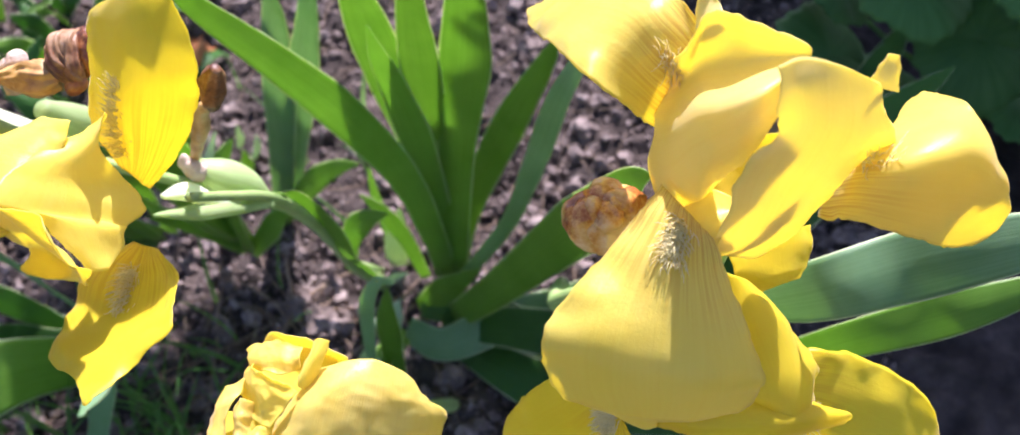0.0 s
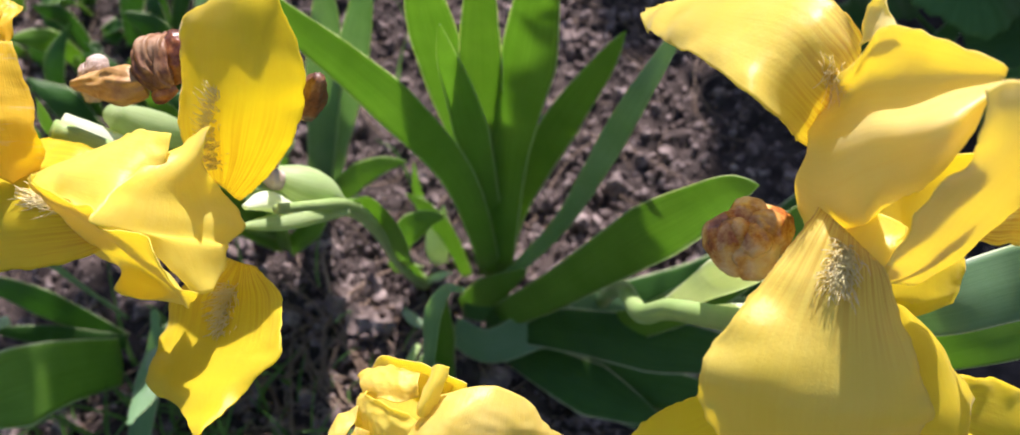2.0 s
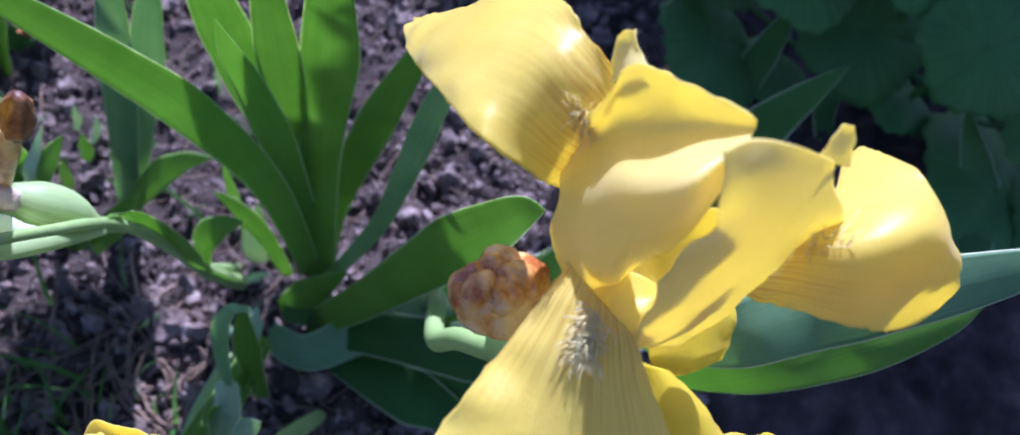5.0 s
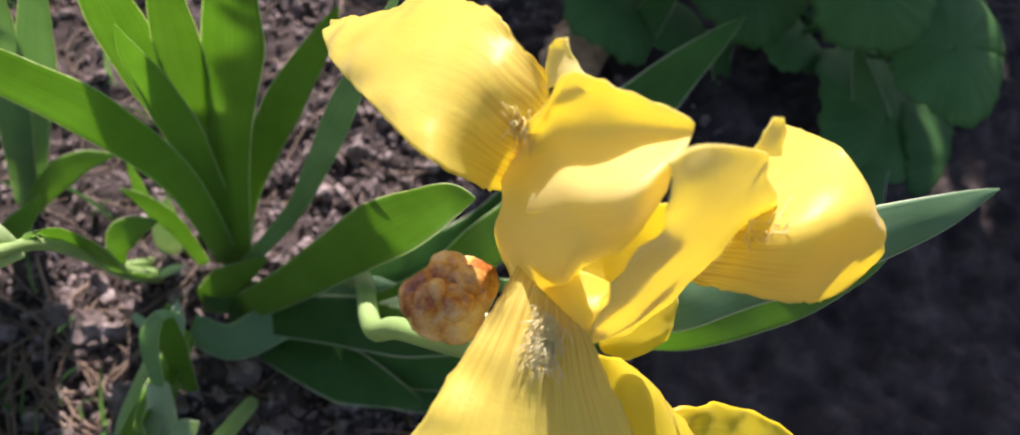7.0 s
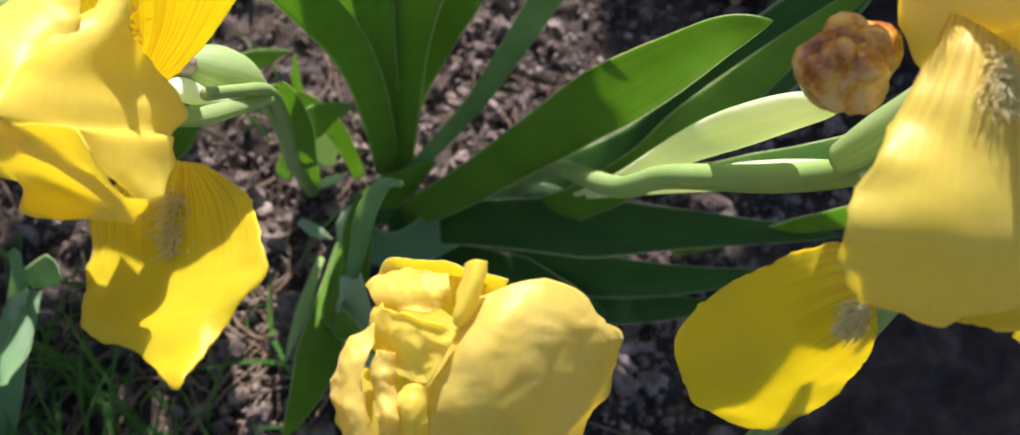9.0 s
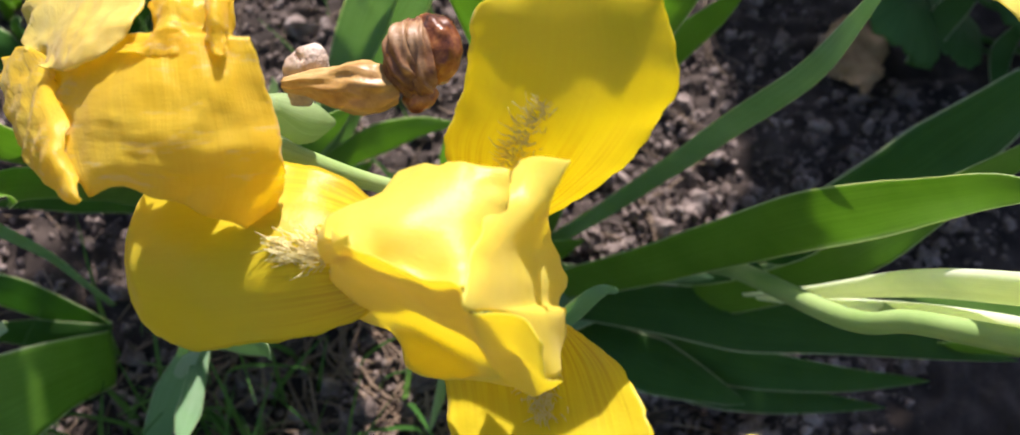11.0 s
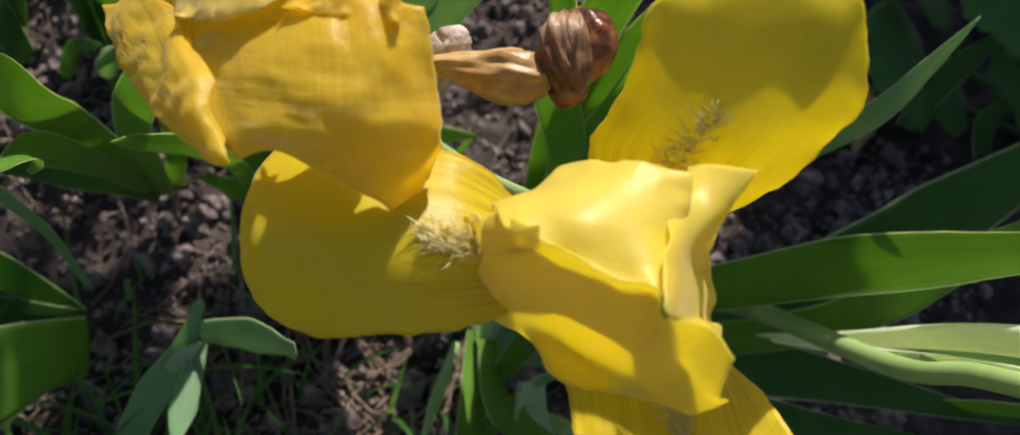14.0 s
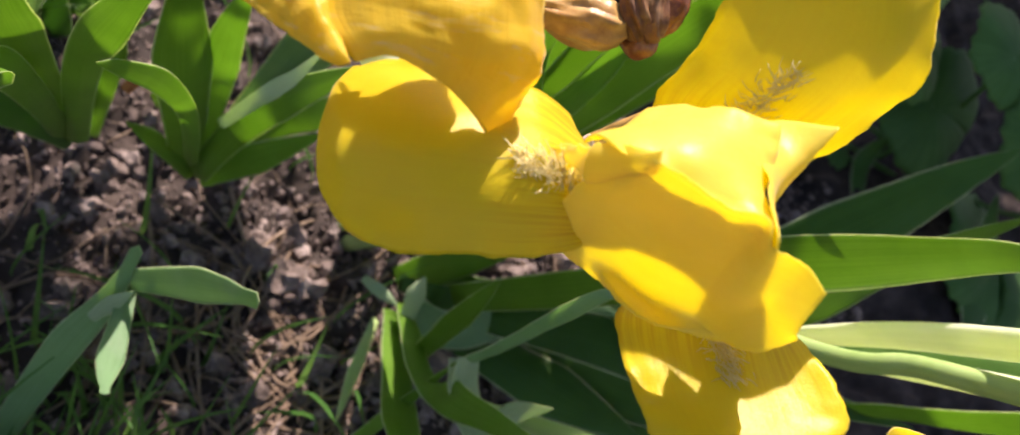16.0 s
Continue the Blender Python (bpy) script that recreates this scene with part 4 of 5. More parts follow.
petal("standard", flower_left, petal_bright, [((-0.0605, 0.1928, 0.3007), (-0.0574, 0.1909, 0.3047), (-0.0543, 0.1868, 0.3103)), ((-0.0636, 0.1861, 0.3040), (-0.0597, 0.1851, 0.3046), (-0.0562, 0.1839, 0.3067)), ((-0.0675, 0.1781, 0.3074), (-0.0616, 0.1797, 0.3037), (-0.0568, 0.1825, 0.3024)), ((-0.0698, 0.1710, 0.3104), (-0.0622, 0.1759, 0.3009), (-0.0537, 0.1820, 0.2899)), ((-0.0707, 0.1659, 0.3120), (-0.0617, 0.1721, 0.2994), (-0.0513, 0.1791, 0.2863)), ((-0.0710, 0.1621, 0.3126), (-0.0622, 0.1685, 0.2984), (-0.0537, 0.1740, 0.2877)), ((-0.0665, 0.1651, 0.3031), (-0.0601, 0.1675, 0.2972), (-0.0529, 0.1715, 0.2900)), ((-0.0627, 0.1631, 0.2967), (-0.0584, 0.1642, 0.2933), (-0.0539, 0.1675, 0.2876)), ((-0.0578, 0.1601, 0.2899), (-0.0566, 0.1606, 0.2892), (-0.0552, 0.1620, 0.2879))],
      belly=0.0, ruffle=0.0005, seed=5)
petal("standard", flower_left, petal_bright, [((-0.0903, 0.1793, 0.2914), (-0.0909, 0.1800, 0.2835), (-0.0925, 0.1780, 0.2812)), ((-0.0885, 0.1753, 0.3031), (-0.0862, 0.1794, 0.2827), (-0.0860, 0.1767, 0.2768)), ((-0.0870, 0.1730, 0.3093), (-0.0816, 0.1783, 0.2820), (-0.0799, 0.1734, 0.2750)), ((-0.0819, 0.1702, 0.3101), (-0.0759, 0.1761, 0.2770), (-0.0780, 0.1646, 0.2824)), ((-0.0770, 0.1671, 0.3106), (-0.0699, 0.1727, 0.2776), (-0.0716, 0.1638, 0.2806)), ((-0.0721, 0.1656, 0.3120), (-0.0651, 0.1692, 0.2829), (-0.0656, 0.1629, 0.2807)), ((-0.0701, 0.1625, 0.3099), (-0.0618, 0.1660, 0.2848), (-0.0613, 0.1614, 0.2832)), ((-0.0638, 0.1631, 0.3073), (-0.0594, 0.1629, 0.2909), (-0.0592, 0.1585, 0.2869)), ((-0.0600, 0.1589, 0.3066), (-0.0576, 0.1589, 0.2996), (-0.0561, 0.1577, 0.2936))],
      belly=0.003, ruffle=0.0005, seed=6)
petal("style_arm", flower_left, petal_bright, [((-0.0912, 0.1815, 0.2999), (-0.0909, 0.1796, 0.2972), (-0.0903, 0.1777, 0.2945)), ((-0.0896, 0.1781, 0.3051), (-0.0891, 0.1764, 0.3026), (-0.0882, 0.1759, 0.2990)), ((-0.0879, 0.1737, 0.3104), (-0.0872, 0.1727, 0.3094), (-0.0867, 0.1723, 0.3075))],
      belly=0.001, ruffle=0.0005, seed=7)
petal("crest", flower_left, petal_pale, [((-0.0914, 0.1808, 0.3000), (-0.0905, 0.1793, 0.2976), (-0.0901, 0.1782, 0.2947)), ((-0.0918, 0.1843, 0.2944), (-0.0911, 0.1820, 0.2944), (-0.0905, 0.1799, 0.2933)), ((-0.0920, 0.1885, 0.2881), (-0.0917, 0.1875, 0.2881), (-0.0912, 0.1862, 0.2886))],
      belly=0.0006, ruffle=0.0008, seed=8)
tube("stem", flower_left, stem_skin, [(-0.0559, 0.3312, 0.0000), (-0.0538, 0.2932, 0.0800), (-0.0510, 0.2682, 0.1400), (-0.0484, 0.2461, 0.1900), (-0.0475, 0.2288, 0.2220), (-0.0502, 0.2126, 0.2450), (-0.0538, 0.1998, 0.2620)], [0.0039, 0.0030, 0.0023, 0.0020, 0.0017, 0.0014, 0.0013], n=44)
blade(flower_left, leaf_green, [(-0.0555, 0.3251, 0.0150), (-0.0522, 0.3020, 0.0600), (-0.0491, 0.2739, 0.1200), (-0.0476, 0.2619, 0.1550), (-0.0470, 0.2504, 0.1850), (-0.0474, 0.2395, 0.2090), (-0.0473, 0.2250, 0.2280)], 0.0111, roll=0, fold=0.12)
blade(flower_left, leaf_green, [(-0.0639, 0.3100, 0.0500), (-0.0508, 0.2891, 0.1100), (-0.0407, 0.2855, 0.1280), (-0.0303, 0.2817, 0.1380)], 0.0117, roll=0, fold=0.12)
blade(flower_left, leaf_pale, [(-0.0553, 0.3202, 0.0200), (-0.0461, 0.3183, 0.0300), (-0.0388, 0.3177, 0.0350)], 0.0043, roll=0, fold=0.12)
tube("bud", flower_left, bud_skin, [(-0.0482, 0.2279, 0.2240), (-0.0524, 0.2264, 0.2310), (-0.0572, 0.2247, 0.2370), (-0.0629, 0.2240, 0.2420)], [0.0020, 0.0054, 0.0060, 0.0033], squash=0.9, sides=20, n=36)
tube("spathe", flower_left, bract_skin, [(-0.0480, 0.2247, 0.2240), (-0.0570, 0.2160, 0.2380), (-0.0618, 0.2129, 0.2460), (-0.0653, 0.2063, 0.2530)], [0.0012, 0.0022, 0.0034, 0.0009], squash=0.7, sides=16, n=36)
tube("spathe", flower_left, bud_skin, [(-0.0470, 0.2266, 0.2220), (-0.0543, 0.2162, 0.2340), (-0.0603, 0.2082, 0.2430), (-0.0660, 0.2003, 0.2530)], [0.0016, 0.0027, 0.0027, 0.0005], squash=0.7, sides=16, n=36)
tube("withered_bud", flower_left, papery, [(-0.0609, 0.2231, 0.2410), (-0.0632, 0.2215, 0.2450), (-0.0644, 0.2218, 0.2480), (-0.0645, 0.2231, 0.2500)], [0.0023, 0.0030, 0.0021, 0.0007], lump=0.0012, n=36)
tube("withered_bud", flower_left, straw_curl, [(-0.0623, 0.2245, 0.2470), (-0.0557, 0.2212, 0.2620), (-0.0518, 0.2190, 0.2730), (-0.0425, 0.2085, 0.2880)], [0.0014, 0.0022, 0.0020, 0.0012], lump=0.0006, n=36)
tube("withered_bud", flower_left, curled_dry, [(-0.0425, 0.2085, 0.2870), (-0.0408, 0.2070, 0.2930), (-0.0385, 0.2058, 0.2995), (-0.0362, 0.2050, 0.3045)], [0.0012, 0.0029, 0.0031, 0.0010], lump=0.0006, ridge=0.1, n=40, sides=24)
flower_faded = thing("iris_flower", (-0.059, 0.337, 0.005), "fading orange-yellow iris bloom with crinkled petals", "flower", "irises in bloom")
petal("fall", flower_faded, petal_faded, [((-0.1419, 0.2266, 0.2849), (-0.1279, 0.2166, 0.2997), (-0.1175, 0.2123, 0.3070), (-0.1088, 0.2103, 0.3089), (-0.1025, 0.2104, 0.3079)), ((-0.1361, 0.2107, 0.2925), (-0.1267, 0.2048, 0.3017), (-0.1158, 0.2012, 0.3078), (-0.1075, 0.2017, 0.3080), (-0.1004, 0.2036, 0.3044)), ((-0.1333, 0.2028, 0.2945), (-0.1248, 0.1970, 0.3023), (-0.1150, 0.1946, 0.3061), (-0.1063, 0.1963, 0.3051), (-0.0989, 0.2000, 0.3004)), ((-0.1319, 0.1967, 0.2950), (-0.1239, 0.1925, 0.3013), (-0.1143, 0.1907, 0.3033), (-0.1056, 0.1924, 0.3026), (-0.0981, 0.1968, 0.2980)), ((-0.1294, 0.1916, 0.2962), (-0.1228, 0.1902, 0.3001), (-0.1142, 0.1886, 0.3007), (-0.1058, 0.1896, 0.2967), (-0.0983, 0.1941, 0.2913)), ((-0.1271, 0.1886, 0.2962), (-0.1221, 0.1888, 0.2990), (-0.1149, 0.1869, 0.2984), (-0.1075, 0.1867, 0.2927), (-0.1012, 0.1881, 0.2844))],
      belly=0.0, ruffle=0.0006, seed=11, crinkle=0.0004)
petal("fall", flower_faded, petal_faded, [((-0.1553, 0.2356, 0.2687), (-0.1516, 0.2331, 0.2745), (-0.1453, 0.2274, 0.2831), (-0.1396, 0.2208, 0.2887)), ((-0.1507, 0.2216, 0.2758), (-0.1462, 0.2172, 0.2833), (-0.1398, 0.2127, 0.2915), (-0.1356, 0.2101, 0.2934)), ((-0.1452, 0.2089, 0.2827), (-0.1408, 0.2053, 0.2900), (-0.1355, 0.2023, 0.2961), (-0.1320, 0.2019, 0.2967)), ((-0.1384, 0.1984, 0.2891), (-0.1359, 0.1966, 0.2938), (-0.1332, 0.1956, 0.2969), (-0.1311, 0.1956, 0.2963)), ((-0.1325, 0.1913, 0.2930), (-0.1311, 0.1905, 0.2959), (-0.1298, 0.1904, 0.2972), (-0.1287, 0.1905, 0.2968)), ((-0.1288, 0.1884, 0.2949), (-0.1284, 0.1879, 0.2960), (-0.1279, 0.1879, 0.2964), (-0.1274, 0.1884, 0.2965))],
      belly=0.0, ruffle=0.0008, seed=12, crinkle=0.0005)
petal("standard", flower_faded, petal_cream, [((-0.1617, 0.2698, 0.2527), (-0.1466, 0.2532, 0.2745), (-0.1300, 0.2358, 0.2953), (-0.1175, 0.2272, 0.3046)), ((-0.1547, 0.2492, 0.2670), (-0.1417, 0.2344, 0.2857), (-0.1295, 0.2233, 0.3001), (-0.1191, 0.2193, 0.3067)), ((-0.1510, 0.2369, 0.2747), (-0.1406, 0.2250, 0.2896), (-0.1308, 0.2170, 0.3010), (-0.1208, 0.2131, 0.3074)), ((-0.1444, 0.2247, 0.2849), (-0.1376, 0.2176, 0.2940), (-0.1312, 0.2121, 0.3014), (-0.1242, 0.2100, 0.3061)), ((-0.1389, 0.2165, 0.2923), (-0.1355, 0.2129, 0.2967), (-0.1321, 0.2103, 0.3005), (-0.1280, 0.2091, 0.3037)), ((-0.1361, 0.2131, 0.2956), (-0.1347, 0.2116, 0.2974), (-0.1330, 0.2105, 0.2990), (-0.1310, 0.2097, 0.3009))],
      belly=0.0, ruffle=0.0012, seed=13, crinkle=0.0004)
petal("standard", flower_faded, petal_faded, [((-0.1217, 0.2281, 0.3016), (-0.1163, 0.2254, 0.3067), (-0.1103, 0.2253, 0.3075), (-0.1057, 0.2235, 0.3070)), ((-0.1190, 0.2168, 0.3059), (-0.1147, 0.2144, 0.3100), (-0.1104, 0.2158, 0.3080), (-0.1062, 0.2154, 0.3082)), ((-0.1204, 0.2125, 0.3049), (-0.1154, 0.2099, 0.3094), (-0.1103, 0.2120, 0.3081), (-0.1063, 0.2094, 0.3095)), ((-0.1230, 0.2088, 0.3044), (-0.1161, 0.2069, 0.3088), (-0.1101, 0.2070, 0.3087), (-0.1056, 0.2063, 0.3089))],
      belly=0.0, ruffle=0.0016, seed=14, crinkle=0.0008)
petal("standard", flower_faded, petal_faded, [((-0.1096, 0.2200, 0.3105), (-0.1078, 0.2200, 0.3114), (-0.1059, 0.2193, 0.3102)), ((-0.1095, 0.2132, 0.3113), (-0.1078, 0.2125, 0.3129), (-0.1059, 0.2122, 0.3113)), ((-0.1090, 0.2087, 0.3109), (-0.1075, 0.2081, 0.3121), (-0.1061, 0.2084, 0.3103)), ((-0.1081, 0.2066, 0.3094), (-0.1071, 0.2057, 0.3101), (-0.1060, 0.2065, 0.3091))],
      belly=0.0, ruffle=0.001, seed=15, crinkle=0.0006)
tube("stem", flower_faded, stem_skin, [(-0.0590, 0.3370, 0.0050), (-0.0570, 0.2960, 0.0800), (-0.0535, 0.2710, 0.1380), (-0.0520, 0.2490, 0.1860), (-0.0525, 0.2320, 0.2150), (-0.0620, 0.2200, 0.2390), (-0.0850, 0.2120, 0.2620), (-0.1045, 0.2085, 0.2810)], [0.0022, 0.0020, 0.0018, 0.0017, 0.0016, 0.0016, 0.0018, 0.0026], n=50)
tube("bud", flower_faded, bud_skin, [(-0.0947, 0.2512, 0.2247), (-0.1002, 0.2456, 0.2331), (-0.1048, 0.2396, 0.2436), (-0.1070, 0.2354, 0.2540)], [0.001, 0.005, 0.0056, 0.0028])
tube("spathe", flower_faded, bract_skin, [(-0.0988, 0.2338, 0.2352), (-0.1057, 0.2314, 0.2433), (-0.1117, 0.2295, 0.2505), (-0.1183, 0.2305, 0.2570)], [0.001, 0.0042, 0.0046, 0.0025], squash=0.8)
tube("withered_sheath", flower_faded, papery, [(-0.0970, 0.2173, 0.2809), (-0.0968, 0.2201, 0.2847), (-0.0950, 0.2220, 0.2881), (-0.0975, 0.2236, 0.2886)], [0.0018, 0.0034, 0.0032, 0.0008], lump=0.001)
tube("curled_bloom", flower_faded, straw_curl, [(-0.0996, 0.2172, 0.2870), (-0.0942, 0.2157, 0.2889), (-0.0889, 0.2144, 0.2901), (-0.0842, 0.2134, 0.2912), (-0.0801, 0.2143, 0.2911)], [0.0014, 0.0023, 0.004, 0.0044, 0.003], lump=0.0004, n=60, sides=40, ridge=0.10, twist=1.2)
tube("curled_bloom", flower_faded, curled_dry, [(-0.0774, 0.2241, 0.2960), (-0.0790, 0.2198, 0.2976), (-0.0794, 0.2161, 0.2966), (-0.0785, 0.2136, 0.2942), (-0.0762, 0.2122, 0.2905)], [0.001, 0.0021, 0.0025, 0.0024, 0.001], lump=0.0005, n=60, sides=40, ridge=0.12, twist=2.0)
tube("curled_bloom", flower_faded, curled_dry, [(-0.0759, 0.2243, 0.2963), (-0.0762, 0.2194, 0.2978), (-0.0760, 0.2161, 0.2960), (-0.0756, 0.2134, 0.2934), (-0.0747, 0.2128, 0.2900)], [0.001, 0.0022, 0.0025, 0.0023, 0.0009], lump=0.0005, n=60, sides=40, ridge=0.12, twist=-1.5)
tube("curled_bloom", flower_faded, dark_curl, [(-0.0752, 0.2250, 0.2957), (-0.0732, 0.2219, 0.2965), (-0.0722, 0.2191, 0.2950), (-0.0725, 0.2169, 0.2927), (-0.0740, 0.2150, 0.2903)], [0.0014, 0.0034, 0.0038, 0.003, 0.0008], lump=0.0008, n=50, sides=30, ridge=0.05, twist=1.0)
tube("curled_bloom", flower_faded, dark_curl, [(-0.0782, 0.2134, 0.2888), (-0.0759, 0.2115, 0.2903), (-0.0732, 0.2136, 0.2907)], [0.001, 0.0022, 0.001], lump=0.0008, n=30, sides=20)
flower_right = thing("iris_flower", (0.03, 0.29, 0.01), "pale yellow bearded iris in full bloom", "flower", "irises in bloom")
petal("fall", flower_right, petal_lemon, [((0.0664, 0.1872, 0.3366), (0.0651, 0.1849, 0.3264), (0.0626, 0.1828, 0.3109)), ((0.0616, 0.1910, 0.3416), (0.0588, 0.1824, 0.3360), (0.0583, 0.1779, 0.3190)), ((0.0584, 0.2003, 0.3379), (0.0539, 0.1868, 0.3380), (0.0510, 0.1727, 0.3326)), ((0.0533, 0.2127, 0.3270), (0.0474, 0.1946, 0.3317), (0.0447, 0.1756, 0.3372)), ((0.0464, 0.2199, 0.3160), (0.0423, 0.2068, 0.3208), (0.0390, 0.1903, 0.3285)), ((0.0384, 0.2306, 0.3012), (0.0368, 0.2207, 0.3068), (0.0348, 0.2078, 0.3142)), ((0.0343, 0.2353, 0.2940), (0.0332, 0.2293, 0.2974), (0.0326, 0.2208, 0.3031))],
      belly=0.002, ruffle=0.0006, seed=21, beard=(0.03, 0.17, 0.55, 120))
petal("fall", flower_right, petal_lemon, [((0.0981, 0.1734, 0.3186), (0.0935, 0.1672, 0.3166), (0.0901, 0.1622, 0.3106)), ((0.1028, 0.1754, 0.3234), (0.0962, 0.1625, 0.3258), (0.0936, 0.1560, 0.3193)), ((0.1088, 0.1872, 0.3168), (0.1004, 0.1606, 0.3301), (0.1009, 0.1539, 0.3186)), ((0.1122, 0.1855, 0.3205), (0.1059, 0.1612, 0.3311), (0.1104, 0.1565, 0.3107)), ((0.1137, 0.1746, 0.3289), (0.1109, 0.1626, 0.3290), (0.1184, 0.1602, 0.3058)), ((0.1170, 0.1688, 0.3275), (0.1175, 0.1642, 0.3225), (0.1242, 0.1638, 0.3060)), ((0.1200, 0.1657, 0.3210), (0.1228, 0.1656, 0.3157), (0.1247, 0.1653, 0.3102))],
      belly=0.003, ruffle=0.0006, seed=22, beard=(0.16, 0.30, 0.5, 45))
petal("fall", flower_right, petal_lemon, [((0.0604, 0.1643, 0.3181), (0.0694, 0.1509, 0.3195)), ((0.0532, 0.1551, 0.3164), (0.0715, 0.1446, 0.3163)), ((0.0447, 0.1446, 0.3138), (0.0753, 0.1390, 0.3105)), ((0.0391, 0.1361, 0.3117), (0.0783, 0.1332, 0.3044)), ((0.0404, 0.1313, 0.3032), (0.0777, 0.1316, 0.2979)), ((0.0462, 0.1301, 0.2973), (0.0718, 0.1297, 0.2938)), ((0.0545, 0.1286, 0.2921), (0.0631, 0.1284, 0.2909))],
      belly=0.004, ruffle=0.0008, seed=23, beard=(0.06, 0.2))
petal("standard", flower_right, petal_pale, [((0.0608, 0.1829, 0.3273), (0.0598, 0.1804, 0.3236), (0.0594, 0.1755, 0.3198), (0.0588, 0.1745, 0.3125), (0.0602, 0.1723, 0.3058)), ((0.0639, 0.1793, 0.3401), (0.0631, 0.1795, 0.3277), (0.0617, 0.1709, 0.3270), (0.0614, 0.1664, 0.3191), (0.0633, 0.1627, 0.3031)), ((0.0666, 0.1811, 0.3452), (0.0668, 0.1786, 0.3332), (0.0650, 0.1663, 0.3366), (0.0651, 0.1620, 0.3305), (0.0663, 0.1585, 0.3091)), ((0.0701, 0.1787, 0.3479), (0.0711, 0.1753, 0.3379), (0.0684, 0.1617, 0.3436), (0.0683, 0.1594, 0.3382), (0.0683, 0.1603, 0.3220)), ((0.0740, 0.1749, 0.3495), (0.0749, 0.1721, 0.3423), (0.0721, 0.1601, 0.3484), (0.0722, 0.1575, 0.3446), (0.0734, 0.1582, 0.3343)), ((0.0821, 0.1680, 0.3506), (0.0819, 0.1672, 0.3491), (0.0797, 0.1637, 0.3509), (0.0780, 0.1618, 0.3498), (0.0780, 0.1611, 0.3441))],
      belly=0.0, ruffle=0.0006, seed=24)
petal("standard", flower_right, petal_pale, [((0.0748, 0.1581, 0.3568), (0.0791, 0.1604, 0.3564), (0.0857, 0.1628, 0.3520), (0.0938, 0.1656, 0.3449)), ((0.0749, 0.1560, 0.3509), (0.0787, 0.1572, 0.3529), (0.0869, 0.1614, 0.3470), (0.0965, 0.1652, 0.3377)), ((0.0765, 0.1552, 0.3436), (0.0805, 0.1563, 0.3453), (0.0882, 0.1602, 0.3401), (0.0990, 0.1652, 0.3309)), ((0.0727, 0.1529, 0.3399), (0.0783, 0.1544, 0.3391), (0.0864, 0.1585, 0.3341), (0.0955, 0.1632, 0.3285)), ((0.0711, 0.1519, 0.3344), (0.0766, 0.1537, 0.3322), (0.0830, 0.1566, 0.3281), (0.0917, 0.1610, 0.3233)), ((0.0706, 0.1517, 0.3261), (0.0750, 0.1530, 0.3236), (0.0806, 0.1558, 0.3193), (0.0872, 0.1590, 0.3162)), ((0.0685, 0.1512, 0.3163), (0.0721, 0.1529, 0.3122), (0.0770, 0.1550, 0.3090), (0.0825, 0.1573, 0.3085))],
      belly=0.0, ruffle=0.0006, seed=26)
petal("style_arm", flower_right, petal_bright, [((0.0728, 0.1730, 0.3217), (0.0834, 0.1650, 0.3334)), ((0.0699, 0.1699, 0.3165), (0.0834, 0.1631, 0.3269)), ((0.0686, 0.1639, 0.3134), (0.0807, 0.1592, 0.3190)), ((0.0657, 0.1557, 0.3134), (0.0741, 0.1538, 0.3149))],
      belly=0.002, ruffle=0.0008, seed=36)
petal("crest", flower_right, petal_pale, [((0.0916, 0.1673, 0.3434), (0.0983, 0.1683, 0.3397)), ((0.0936, 0.1693, 0.3448), (0.0974, 0.1690, 0.3432)), ((0.0952, 0.1711, 0.3460), (0.0970, 0.1712, 0.3455))],
      belly=0.001, ruffle=0.0008, seed=29)
petal("crest", flower_right, petal_pale, [((0.0651, 0.1837, 0.3382), (0.0699, 0.1800, 0.3452)), ((0.0655, 0.1869, 0.3426), (0.0691, 0.1842, 0.3444)), ((0.0665, 0.1877, 0.3454), (0.0682, 0.1877, 0.3456))],
      belly=0.001, ruffle=0.0008, seed=27)
petal("crest", flower_right, petal_bright, [((0.0661, 0.1648, 0.3138), (0.0724, 0.1588, 0.3226)), ((0.0625, 0.1565, 0.3143), (0.0704, 0.1526, 0.3210)), ((0.0648, 0.1507, 0.3170), (0.0677, 0.1494, 0.3190))],
      belly=0.002, ruffle=0.0012, seed=28)
tube("stem", flower_right, stem_skin, [(0.0309, 0.3075, 0.0120), (0.0340, 0.2937, 0.0563), (0.0382, 0.2639, 0.1163), (0.0386, 0.2108, 0.1939), (0.0450, 0.1989, 0.2179), (0.0595, 0.1823, 0.2425), (0.0679, 0.1700, 0.2652), (0.0700, 0.1654, 0.2810)], [0.0035, 0.0034, 0.0033, 0.003, 0.003, 0.0032, 0.003, 0.003], n=50)
tube("ovary", flower_right, bud_skin, [(0.0644, 0.1726, 0.2652), (0.0685, 0.1708, 0.2752), (0.0725, 0.1699, 0.2872), (0.0756, 0.1711, 0.3002)], [0.003, 0.0045, 0.004, 0.0025])
